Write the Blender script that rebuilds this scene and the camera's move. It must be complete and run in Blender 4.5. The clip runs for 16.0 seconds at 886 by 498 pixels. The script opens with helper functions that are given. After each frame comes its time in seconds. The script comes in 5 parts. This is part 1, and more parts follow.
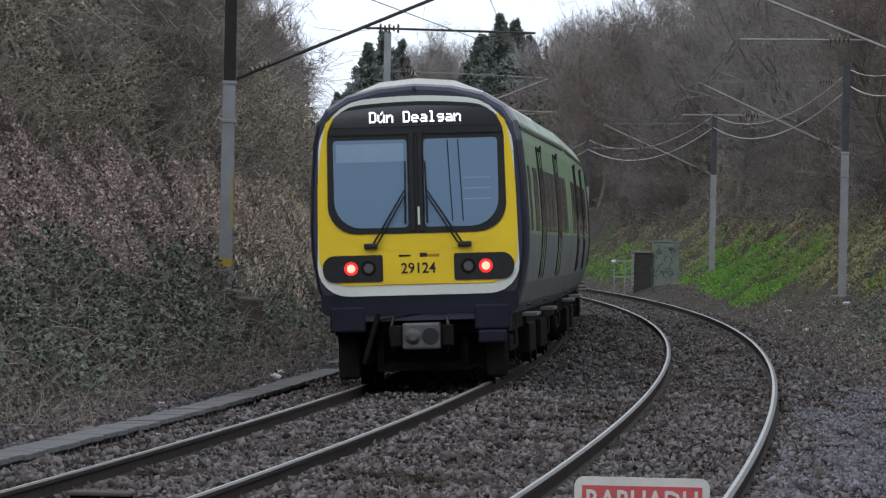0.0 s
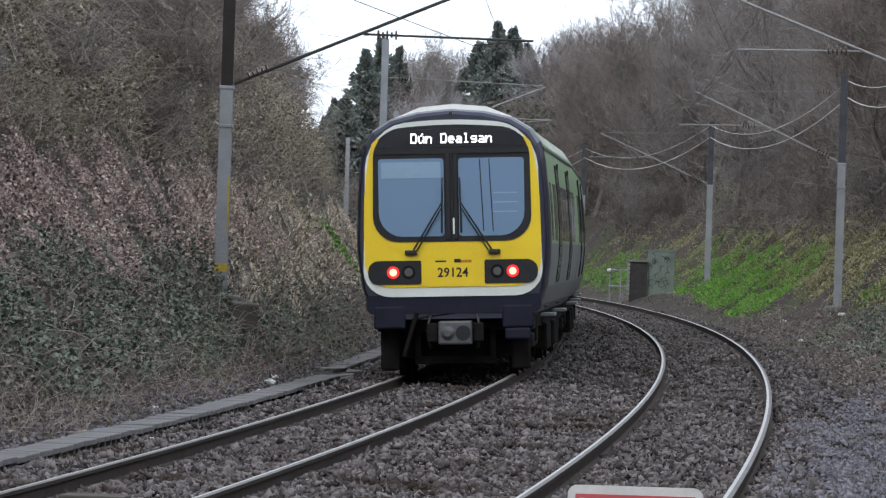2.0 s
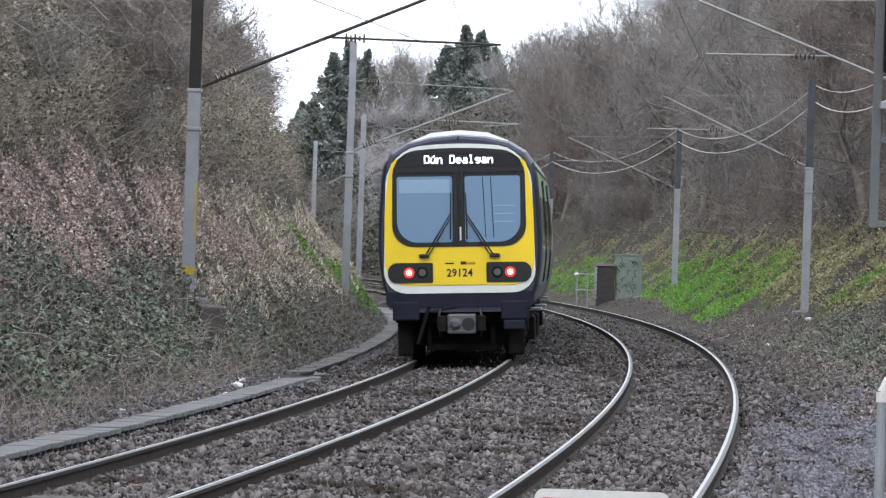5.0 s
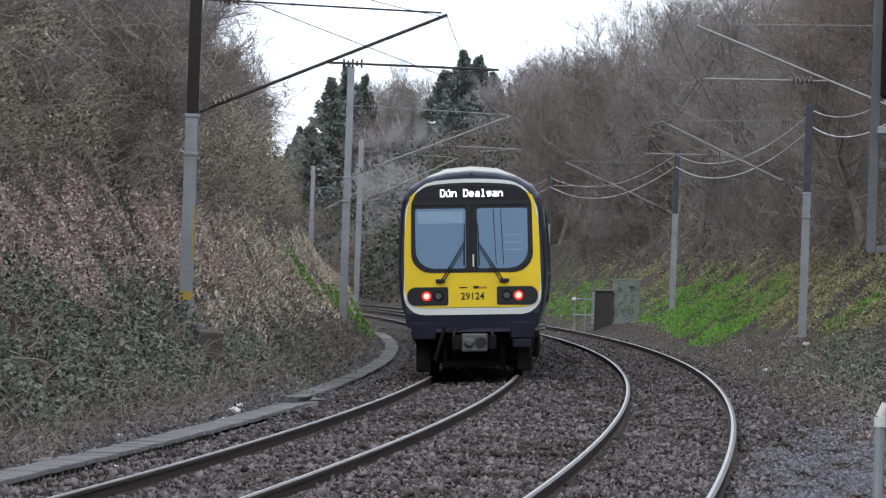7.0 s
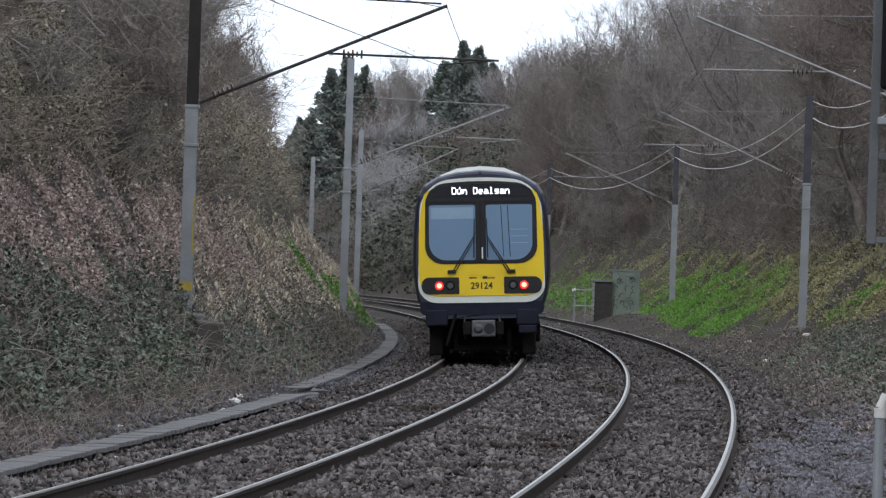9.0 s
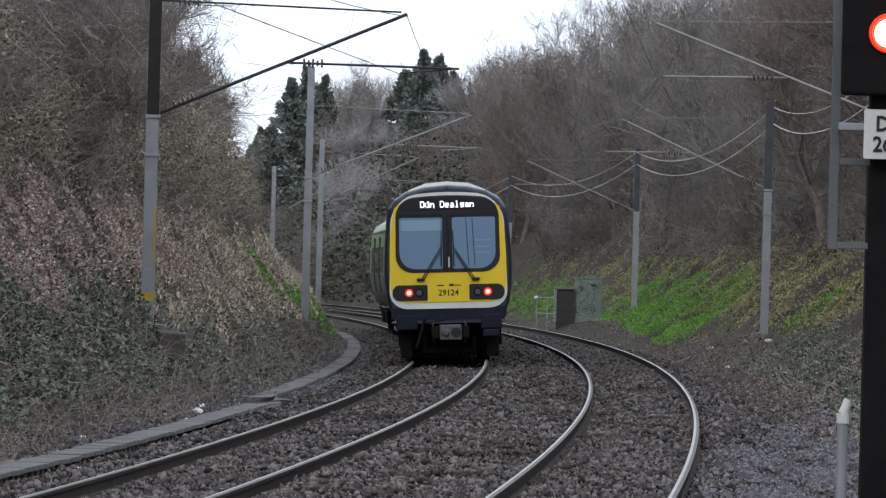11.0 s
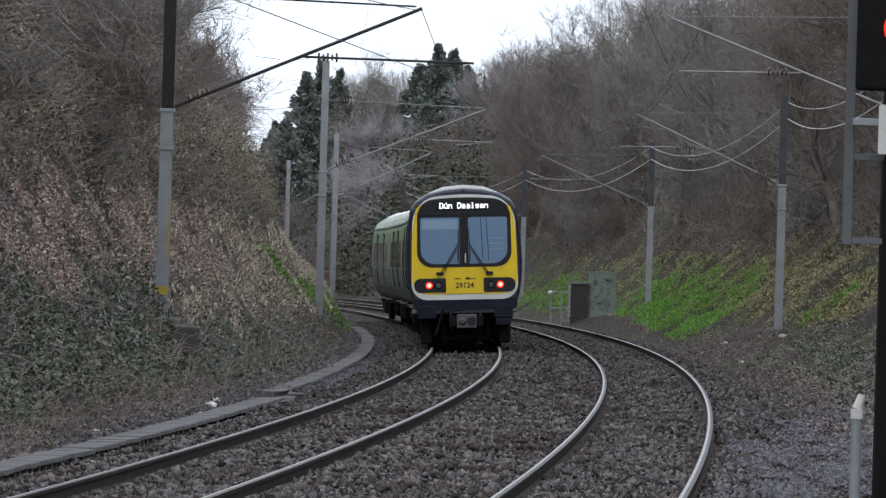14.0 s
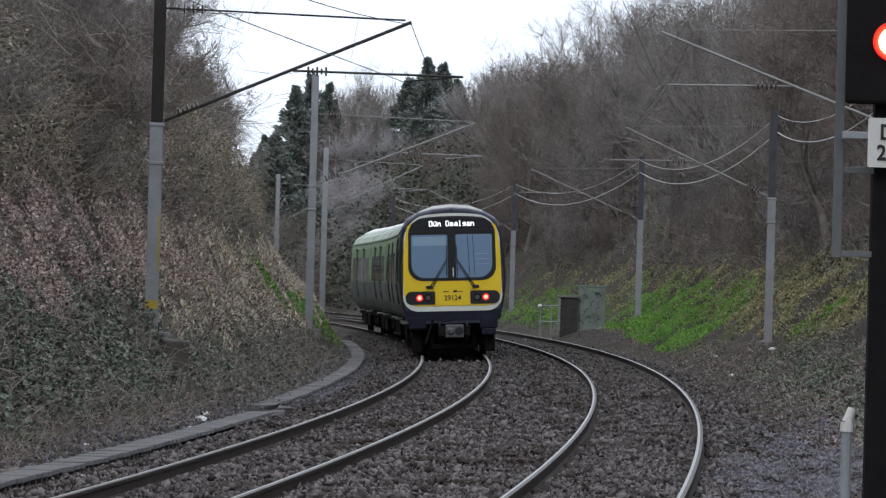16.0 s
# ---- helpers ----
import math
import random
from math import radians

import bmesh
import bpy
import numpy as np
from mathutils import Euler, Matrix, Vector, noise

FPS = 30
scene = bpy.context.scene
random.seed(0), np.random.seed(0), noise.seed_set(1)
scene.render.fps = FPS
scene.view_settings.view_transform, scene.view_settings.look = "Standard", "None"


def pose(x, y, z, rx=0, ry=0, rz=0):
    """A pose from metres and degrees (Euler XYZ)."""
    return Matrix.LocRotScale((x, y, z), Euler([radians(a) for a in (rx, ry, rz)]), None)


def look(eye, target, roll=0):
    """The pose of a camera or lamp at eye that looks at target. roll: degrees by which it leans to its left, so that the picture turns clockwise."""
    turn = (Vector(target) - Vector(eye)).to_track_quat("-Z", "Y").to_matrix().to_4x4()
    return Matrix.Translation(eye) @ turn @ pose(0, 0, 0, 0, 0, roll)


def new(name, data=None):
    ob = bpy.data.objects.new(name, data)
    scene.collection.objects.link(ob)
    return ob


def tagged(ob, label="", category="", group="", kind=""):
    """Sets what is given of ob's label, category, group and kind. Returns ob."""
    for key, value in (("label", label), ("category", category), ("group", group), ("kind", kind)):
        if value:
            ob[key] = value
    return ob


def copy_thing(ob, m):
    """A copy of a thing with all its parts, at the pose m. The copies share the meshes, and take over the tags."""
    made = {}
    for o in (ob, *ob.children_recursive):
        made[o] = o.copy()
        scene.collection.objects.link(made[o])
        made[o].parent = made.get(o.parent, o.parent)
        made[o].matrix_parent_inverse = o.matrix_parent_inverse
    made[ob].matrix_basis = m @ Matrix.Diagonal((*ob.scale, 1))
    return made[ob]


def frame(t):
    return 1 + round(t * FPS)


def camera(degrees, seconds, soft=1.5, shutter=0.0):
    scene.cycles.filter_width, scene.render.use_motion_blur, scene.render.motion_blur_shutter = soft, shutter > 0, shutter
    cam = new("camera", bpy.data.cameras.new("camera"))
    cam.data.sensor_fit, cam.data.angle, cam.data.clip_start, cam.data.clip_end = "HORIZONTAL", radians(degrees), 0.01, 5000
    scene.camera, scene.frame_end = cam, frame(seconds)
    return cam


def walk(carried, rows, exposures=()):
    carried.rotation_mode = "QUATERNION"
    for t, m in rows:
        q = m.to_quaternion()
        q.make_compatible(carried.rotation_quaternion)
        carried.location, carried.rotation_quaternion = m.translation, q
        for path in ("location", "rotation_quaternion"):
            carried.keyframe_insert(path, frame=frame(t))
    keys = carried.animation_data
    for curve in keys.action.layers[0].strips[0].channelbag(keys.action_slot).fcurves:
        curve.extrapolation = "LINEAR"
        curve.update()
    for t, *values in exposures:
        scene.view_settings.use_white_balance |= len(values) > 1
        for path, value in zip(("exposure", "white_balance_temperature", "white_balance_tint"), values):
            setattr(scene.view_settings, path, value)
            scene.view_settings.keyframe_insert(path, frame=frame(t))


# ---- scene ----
# ---- camera ----
EYE = (0.0, 0.0, 2.012)
cam = camera(8.5403, 16.0, soft=1.3)
# seconds, turn to the left, tilt up, roll (degrees)
HELD = [
    (0.0, 0.7073, -0.1219, 1.249), (0.5, 0.779, 0.2869, 1.448), (1.0, 0.9389, -0.1228, 1.756),
    (1.5, 0.9304, -0.0708, 1.862), (2.0, 0.6681, -0.0524, 1.828), (2.5, 0.5715, -0.1208, 1.861),
    (3.0, 0.4545, -0.2499, 1.738), (3.5, 0.4153, -0.2217, 1.776), (4.0, 0.3682, -0.147, 1.958),
    (6.5, 0.353, 0.1742, 2.002), (7.0, 0.3395, 0.2344, 1.963), (7.5, 0.3338, 0.2531, 2.052),
    (8.0, 0.3499, 0.2377, 2.09), (8.5, 0.3707, 0.2095, 2.146), (9.0, 0.3365, 0.1467, 1.955),
    (11.5, -0.0589, 0.2489, 1.52), (12.0, -0.0594, 0.2309, 1.493), (12.5, -0.026, 0.2301, 1.492),
    (13.0, 0.0967, 0.1715, 1.608), (13.5, 0.1138, 0.147, 1.588), (14.0, 0.1049, 0.1807, 1.698),
    (14.5, 0.0559, 0.2103, 1.623), (15.0, 0.0234, 0.2447, 1.625), (15.5, 0.0175, 0.2917, 1.568),
    (16.0, 0.0089, 0.316, 1.607)]


def aim(turn, tilt, roll):
    return look(EYE, (EYE[0] - 100 * math.tan(radians(turn)), 100, EYE[2] + 100 * math.tan(radians(tilt))), roll)


walk(cam, [(t, aim(a, b, c)) for t, a, b, c in HELD], exposures=[(0.0, -0.05), (1.0, 0.18), (2.0, 0.34), (2.5, 0.39), (3.0, 0.50), (3.5, 0.7), (4.0, 0.9), (4.6, 0.9), (6.3, 0.55), (7.0, 0.42), (8.0, 0.22), (9.0, 0.18), (11.5, 0.1), (14.0, 0.05), (16.0, 0.0)])

# ---- sky and light: a bright overcast winter day ----
world = bpy.data.worlds.new("overcast")
scene.world = world
world.use_nodes = True
wn = world.node_tree.nodes
wn.clear()
wsky = wn.new("ShaderNodeTexSky")
wsky.sky_type, wsky.sun_disc = "NISHITA", False
wsky.sun_elevation, wsky.sun_rotation = radians(38), radians(200)
wsky.air_density, wsky.dust_density, wsky.ozone_density = 1.0, 4.0, 1.0
whue = wn.new("ShaderNodeHueSaturation")
whue.inputs["Saturation"].default_value = 0.18
wmix = wn.new("ShaderNodeMix")
wmix.data_type = "RGBA"
wmix.inputs["Factor"].default_value = 0.93  # closed cloud cover
wmix.inputs["B"].default_value = (7.25, 8.0, 9.1, 1)
wback = wn.new("ShaderNodeBackground")
wback.inputs["Strength"].default_value = 0.15
wout = wn.new("ShaderNodeOutputWorld")
world.node_tree.links.new(wsky.outputs[0], whue.inputs["Color"])
world.node_tree.links.new(whue.outputs[0], wmix.inputs["A"])
world.node_tree.links.new(wmix.outputs["Result"], wback.inputs["Color"])
world.node_tree.links.new(wback.outputs[0], wout.inputs["Surface"])
sun = new("sun", bpy.data.lights.new("sun", "SUN"))
sun.data.energy, sun.data.angle, sun.data.color = 0.8, radians(40), (1.0, 0.985, 0.965)
sun.matrix_world = look((0, 0, 50), (0 + 20, 50, 0))

# ---- materials ----


def mat(name, c1, c2=None, rough=0.8, metal=0.0, scale=8.0, fine=60.0, bump=0.15, island=0.0, obrand=0.0, stain=None, spec=0.15):
    """Two colours mixed by noise at two sizes, with optional stain colour, random value for each island or object, and bump."""
    m = bpy.data.materials.new(name)
    m.use_nodes = True
    nt = m.node_tree
    n, l = nt.nodes, nt.links
    b = n["Principled BSDF"]
    b.inputs["Roughness"].default_value, b.inputs["Metallic"].default_value = rough, metal
    b.inputs["Specular IOR Level"].default_value = spec
    c2 = c2 or tuple(min(1, x * 0.75) for x in c1)
    geo = n.new("ShaderNodeNewGeometry")
    tex = n.new("ShaderNodeTexCoord")
    big = n.new("ShaderNodeTexNoise")
    big.inputs["Scale"].default_value, big.inputs["Detail"].default_value = scale, 5
    small = n.new("ShaderNodeTexNoise")
    small.inputs["Scale"].default_value, small.inputs["Detail"].default_value = fine, 3
    for q in (big, small):
        l.new(tex.outputs["Object"], q.inputs["Vector"])
    add = n.new("ShaderNodeMath")
    add.operation = "MULTIPLY_ADD"
    l.new(small.outputs["Fac"], add.inputs[0])
    add.inputs[1].default_value = 0.5
    l.new(big.outputs["Fac"], add.inputs[2])
    rng = n.new("ShaderNodeMapRange")
    rng.inputs["From Min"].default_value, rng.inputs["From Max"].default_value = 0.5, 1.0
    l.new(add.outputs[0], rng.inputs["Value"])
    fac = rng.outputs[0]
    if island or obrand:
        src = geo.outputs["Random Per Island"]
        if obrand:
            inf = n.new("ShaderNodeObjectInfo")
            src = inf.outputs["Random"]
        mx = n.new("ShaderNodeMix")
        mx.inputs["Factor"].default_value = island or obrand
        l.new(fac, mx.inputs["A"])
        l.new(src, mx.inputs["B"])
        fac = mx.outputs["Result"]
    ramp = n.new("ShaderNodeMix")
    ramp.data_type = "RGBA"
    ramp.inputs["A"].default_value, ramp.inputs["B"].default_value = (*c1, 1), (*c2, 1)
    l.new(fac, ramp.inputs["Factor"])
    col = ramp.outputs["Result"]
    if stain:
        patch = n.new("ShaderNodeTexNoise")
        patch.inputs["Scale"].default_value, patch.inputs["Detail"].default_value = scale * 0.37, 6
        l.new(tex.outputs["Object"], patch.inputs["Vector"])
        pr = n.new("ShaderNodeMapRange")
        pr.inputs["From Min"].default_value, pr.inputs["From Max"].default_value = 0.52, 0.66
        l.new(patch.outputs["Fac"], pr.inputs["Value"])
        m2 = n.new("ShaderNodeMix")
        m2.data_type = "RGBA"
        l.new(pr.outputs[0], m2.inputs["Factor"])
        l.new(col, m2.inputs["A"])
        m2.inputs["B"].default_value = (*stain, 1)
        col = m2.outputs["Result"]
    l.new(col, b.inputs["Base Color"])
    if bump:
        bp = n.new("ShaderNodeBump")
        bp.inputs["Strength"].default_value, bp.inputs["Distance"].default_value = bump, 0.02
        l.new(add.outputs[0], bp.inputs["Height"])
        l.new(bp.outputs[0], b.inputs["Normal"])
    return m


def glow(name, colour, strength):
    m = bpy.data.materials.new(name)
    m.use_nodes = True
    b = m.node_tree.nodes["Principled BSDF"]
    b.inputs["Base Color"].default_value = (*colour, 1)
    b.inputs["Emission Color"].default_value, b.inputs["Emission Strength"].default_value = (*colour, 1), strength
    return m


def glass(name, tint, rough=0.04):
    """Tinted pane: dark body with a clear-coat sheen."""
    m = bpy.data.materials.new(name)
    m.use_nodes = True
    b = m.node_tree.nodes["Principled BSDF"]
    b.inputs["Base Color"].default_value = (*tint, 1)
    b.inputs["Roughness"].default_value, b.inputs["IOR"].default_value = rough, 1.52
    b.inputs["Coat Weight"].default_value, b.inputs["Coat Roughness"].default_value = 1.0, 0.02
    return m


M_EARTH = mat("leaf litter and earth", (0.024, 0.019, 0.016), (0.066, 0.054, 0.045), 0.95, scale=0.5, fine=9, bump=0.6, stain=(0.05, 0.055, 0.028))
M_BALLAST = mat("dirty ballast bed", (0.020, 0.017, 0.015), (0.058, 0.050, 0.045), 0.95, scale=6, fine=40, bump=0.9, stain=(0.055, 0.043, 0.035))
M_STONE = mat("ballast stone", (0.005, 0.0045, 0.0043), (0.225, 0.198, 0.196), 0.9, scale=1.7, fine=14, bump=0.3, island=0.84, stain=(0.042, 0.031, 0.025))
M_GRAVEL = mat("pale washed gravel", (0.018, 0.017, 0.020), (0.235, 0.223, 0.25), 0.9, scale=8, fine=50, bump=0.3, island=0.7)
M_RAILTOP = mat("polished rail head", (0.40, 0.385, 0.375), (0.26, 0.25, 0.245), 0.42, 0.75, scale=3, fine=60, bump=0.02)
M_RAILDULL = mat("dull worn rail head", (0.14, 0.13, 0.125), (0.085, 0.078, 0.074), 0.6, 0.4, scale=3, fine=60, bump=0.02)
M_RAILSIDE = mat("rusty rail web", (0.055, 0.041, 0.034), (0.03, 0.023, 0.020), 0.85, scale=6, fine=60, bump=0.2)
M_SLEEPER = mat("grimy concrete sleeper", (0.11, 0.10, 0.092), (0.06, 0.052, 0.046), 0.9, scale=5, fine=50, bump=0.3, obrand=0.3)
M_TROUGH = mat("weathered concrete trough lid", (0.125, 0.12, 0.121), (0.22, 0.213, 0.215), 0.9, scale=2, fine=30, bump=0.4, obrand=0.25, stain=(0.10, 0.095, 0.082))
M_GALV = mat("galvanised mast steel", (0.30, 0.31, 0.33), (0.22, 0.23, 0.245), 0.6, 0.2, scale=2.5, fine=30, bump=0.05, stain=(0.22, 0.225, 0.225))
M_DARKSTEEL = mat("black painted mast steel", (0.048, 0.050, 0.058), (0.075, 0.077, 0.085), 0.6, 0.1, scale=3, fine=40, bump=0.08)
M_WIRE = mat("oxidised copper and dark bracket steel", (0.055, 0.052, 0.05), (0.035, 0.033, 0.032), 0.6, 0.2, bump=0)
M_TUBE = mat("weathered grey bracket steel", (0.29, 0.285, 0.28), (0.20, 0.197, 0.195), 0.6, 0.1, bump=0)
M_PALEWIRE = mat("pale aluminium feeder", (0.60, 0.59, 0.58), (0.50, 0.49, 0.48), 0.55, 0.1, bump=0)
M_INSUL = mat("brown glazed insulator", (0.05, 0.035, 0.03), (0.08, 0.06, 0.05), 0.3, bump=0)
M_YELLOWMARK = mat("worn yellow band", (0.5, 0.36, 0.05), (0.35, 0.26, 0.06), 0.8)

# ---- the plan: both tracks bend to the left round one centre ----
BEND, BEND_X, BEND_Y = 1614.6, -1614.237, 149.75
TRACK_GAP, RAIL_U, CANT = 3.83, 0.836, 0.075


def along(s, u, z=0.0):
    """The point s metres along the line, u metres to the right of the near-side track's centre."""
    a = (s - BEND_Y) / BEND
    return Vector((BEND_X + (BEND + u) * math.cos(a), BEND_Y + (BEND + u) * math.sin(a), z))


def turn_at(s):
    return math.degrees((s - BEND_Y) / BEND)


def along_np(s, u, z):
    a = (s - BEND_Y) / BEND
    return np.stack([BEND_X + (BEND + u) * np.cos(a), BEND_Y + (BEND + u) * np.sin(a), z], -1)


LEFT_U = [-1500, -300, -60, -25, -14, -10, -8.2, -7.2, -6.3, -5.7, -5.2, -4.3, -3.5, -3.0, -2.2]
LEFT_Z = [13, 13, 11, 9.6, 8.4, 7.4, 6.6, 5.75, 4.5, 3.1, 2.15, 0.8, -0.1, -0.33, -0.36]
RIGHT_U = [5.9, 6.6, 7.4, 8.2, 9.0, 10.2, 12, 14, 17, 22, 40, 90, 300, 1500]
RIGHT_Z = [-0.36, -0.30, -0.05, 0.35, 0.85, 1.75, 3.5, 5.3, 7.6, 10, 13, 14, 14, 14]


def lumps(s, u, seed, size_s, size_u):
    """Smooth lumpy noise from 0 to 1 with lumps of about the given sizes along and across the line."""
    table = np.random.default_rng(seed).random(4096)
    total, weight = 0.0, 0.0
    for octave, w in ((1.0, 0.62), (2.3, 0.38)):
        x, y = np.asarray(s) * octave / size_s + 517.3, np.asarray(u) * octave / size_u + 911.7
        ix, iy = np.floor(x).astype(np.int64), np.floor(y).astype(np.int64)
        fx, fy = x - ix, y - iy
        fx, fy = fx * fx * (3 - 2 * fx), fy * fy * (3 - 2 * fy)

        def cell(i, j):
            return table[(i * 73 + j * 1543 + (i * j) % 911) % 4096]
        v = (cell(ix, iy) * (1 - fx) + cell(ix + 1, iy) * fx) * (1 - fy) + (cell(ix, iy + 1) * (1 - fx) + cell(ix + 1, iy + 1) * fx) * fy
        total, weight = total + w * v, weight + w
    return np.clip(0.5 + (total / weight - 0.5) * 1.5, 0, 1)


def patchy(s, u, seed, size_s, size_u, low=0.35, high=0.62):
    """A mask of clear patches and gaps."""
    return np.clip((lumps(s, u, seed, size_s, size_u) - low) / (high - low), 0, 1)


def ground_z(s, u):
    """Height of the cutting's ground, numpy in and out."""
    z = np.interp(u, LEFT_U + RIGHT_U, LEFT_Z + RIGHT_Z)
    side = np.clip((np.abs(u - 1.9) - 5.2) / 2.5, 0, 1)
    lump = 0.26 * np.sin(s * 0.41 + u * 0.9) + 0.20 * np.sin(s * 1.13 - u * 1.7 + 2) + 0.14 * np.sin(s * 2.3 + u * 3.1) + 0.08 * np.sin(s * 4.1 - u * 4.7)
    mound = 0.65 * np.exp(-((s - 220) / 14) ** 2 - ((u - 6.6) / 1.2) ** 2)
    # the left bank's foot swells where the line bends out of sight; a worn path climbs the right bank
    far = np.clip((s - 150) / 30, 0, 1)
    swell = (0.85 * np.exp(-((u + 4.1) / 0.8) ** 2) + 0.25 * np.exp(-((u + 5.6) / 0.5) ** 2)) * far * far * (3 - 2 * far)
    path = -0.42 * np.exp(-((s - 160.5) / 2.2) ** 2) * np.clip((u - 8.3) / 0.6, 0, 1) * np.clip((12.4 - u) / 0.8, 0, 1)
    lip = 0.22 * np.exp(-((s - 155) / 2.2) ** 2) * np.clip((u - 8.3) / 0.6, 0, 1) * np.clip((12.4 - u) / 0.8, 0, 1)
    tussock = 0.30 * (lumps(s, u, 51, 1.5, 0.75) - 0.5) * np.clip((np.abs(u - 1.9) - 5.4) / 1.2, 0, 1)
    return z + side * lump * np.where(u < 0, 0.6, 0.8) + mound + swell + path + lip + tussock


def link_mesh(name, verts, faces, mats, parent=None, label="", smooth=False, slots=None):
    me = bpy.data.meshes.new(name)
    if isinstance(verts, np.ndarray) and isinstance(faces, np.ndarray):
        k = faces.shape[1]
        me.vertices.add(len(verts))
        me.vertices.foreach_set("co", verts.astype(np.float32).ravel())
        me.loops.add(faces.size)
        me.loops.foreach_set("vertex_index", faces.astype(np.int32).ravel())
        me.polygons.add(len(faces))
        me.polygons.foreach_set("loop_start", np.arange(0, faces.size, k, dtype=np.int32))
        me.update(calc_edges=True)
    else:
        me.from_pydata([tuple(v) for v in verts], [], [tuple(q) for q in faces])
    for m in (mats if isinstance(mats, (list, tuple)) else [mats]):
        me.materials.append(m)
    if slots is not None:
        me.polygons.foreach_set("material_index", np.asarray(slots, np.int32))
    if smooth:
        me.polygons.foreach_set("use_smooth", np.ones(len(me.polygons), bool))
    me.update()
    ob = new(name, me)
    ob.parent = parent
    if label:
        tagged(ob, label)
    return ob


def part(name, bm, material, parent, label="", smooth=False):
    """Link a bmesh as one mesh object under a thing or a part."""
    me = bpy.data.meshes.new(name)
    bm.normal_update()
    bm.to_mesh(me)
    bm.free()
    for m in (material if isinstance(material, (list, tuple)) else [material]):
        me.materials.append(m)
    if smooth:
        me.polygons.foreach_set("use_smooth", np.ones(len(me.polygons), bool))
    ob = new(name, me)
    ob.parent = parent
    if label:
        tagged(ob, label)
    return ob


def add_box(bm, x0, x1, y0, y1, z0, z1, bevel=0.0, slot=0):
    r = bmesh.ops.create_cube(bm, size=1, matrix=Matrix.LocRotScale(((x0 + x1) / 2, (y0 + y1) / 2, (z0 + z1) / 2), None, (x1 - x0, y1 - y0, z1 - z0)))
    vs = r["verts"]
    fs = {q for v in vs for q in v.link_faces}
    for q in fs:
        q.material_index = slot
    if bevel:
        es = list({e for v in vs for e in v.link_edges})
        bmesh.ops.bevel(bm, geom=es, offset=bevel, segments=2, affect="EDGES", profile=0.5)
    return vs


def add_rod(bm, a, b, r0, r1=None, n=8, slot=0):
    a, b = Vector(a), Vector(b)
    d = b - a
    if d.length < 1e-6:
        return
    m = Matrix.Translation((a + b) / 2) @ d.to_track_quat("Z", "Y").to_matrix().to_4x4()
    r = bmesh.ops.create_cone(bm, cap_ends=True, segments=n, radius1=r0, radius2=r0 if r1 is None else r1, depth=d.length, matrix=m)
    for q in {q for v in r["verts"] for q in v.link_faces}:
        q.material_index = slot


def box(name, x0, x1, y0, y1, z0, z1, m, parent, label="", bevel=0.0):
    bm = bmesh.new()
    add_box(bm, x0, x1, y0, y1, z0, z1, bevel)
    return part(name, bm, m, parent, label)


def rod(name, a, b, r0, m, parent, label="", r1=None, n=10):
    bm = bmesh.new()
    add_rod(bm, a, b, r0, r1, n)
    return part(name, bm, m, parent, label)


def sweep(name, section, s0, s1, step, u, z, mats, parent=None, label="", slots=None):
    """A closed section (du, dz) carried along the line."""
    ss = np.arange(s0, s1 + step / 2, step)
    k = len(section)
    verts = [along(s, u + du, z + dz) for s in ss for du, dz in section]
    faces, sl = [], []
    for i in range(len(ss) - 1):
        for j in range(k):
            faces.append((i * k + j, i * k + (j + 1) % k, (i + 1) * k + (j + 1) % k, (i + 1) * k + j))
            sl.append(slots[j] if slots else 0)
    return link_mesh(name, verts, faces, mats, parent, label, slots=sl)


# ---- ground ----
def build_ground():
    ss = np.concatenate([[-1200, -400, -120], np.arange(-40, 40, 8), np.arange(40, 240, 0.5), np.arange(240, 260, 1.0), np.arange(260, 420, 4), [480, 600, 900, 1500, 2300]])
    us = np.concatenate([[-1500, -700, -300, -120, -60, -40, -30, -25, -20], np.arange(-17, -9, 0.35), np.arange(-9, -2, 0.22), [-1, 1, 3, 5], np.arange(5.7, 22, 0.4), [24, 27, 32, 40, 60, 90, 150, 300, 700, 1500]])
    S, U = np.meshgrid(ss, us, indexing="ij")
    V = along_np(S, U, ground_z(S, U)).reshape(-1, 3)
    n, k = len(ss), len(us)
    idx = np.arange(n * k).reshape(n, k)
    F = np.stack([idx[:-1, :-1], idx[:-1, 1:], idx[1:, 1:], idx[1:, :-1]], -1).reshape(-1, 4)
    ob = link_mesh("ground", V, F, M_EARTH, smooth=True)
    tagged(ob, "brown leaf-strewn earth of a railway cutting between steep banks", "ground", kind="structure")


build_ground()


BED_U = [-2.35, -1.95, -1.45, -0.9, -0.6, 0.6, 0.9, 1.45, 1.9, 2.4, 2.9, 3.2, 4.4, 4.7, 5.3, 5.75, 6.2]
BED_Z = [-0.5, -0.20, -0.12, -0.10, -0.14, -0.10, -0.03, -0.03, -0.05, -0.08, -0.10, -0.14, -0.10, -0.03, -0.04, -0.18, -0.5]
RAILS_U = (-RAIL_U, RAIL_U, TRACK_GAP - RAIL_U, TRACK_GAP + RAIL_U)


def bed_z(u):
    """Height of the ballast: shouldered, and swept low beside each rail."""
    z = np.interp(u, BED_U, BED_Z)
    for r in RAILS_U:
        z = z - 0.045 * np.exp(-((u - r - 0.03) / 0.13) ** 2)
    return z


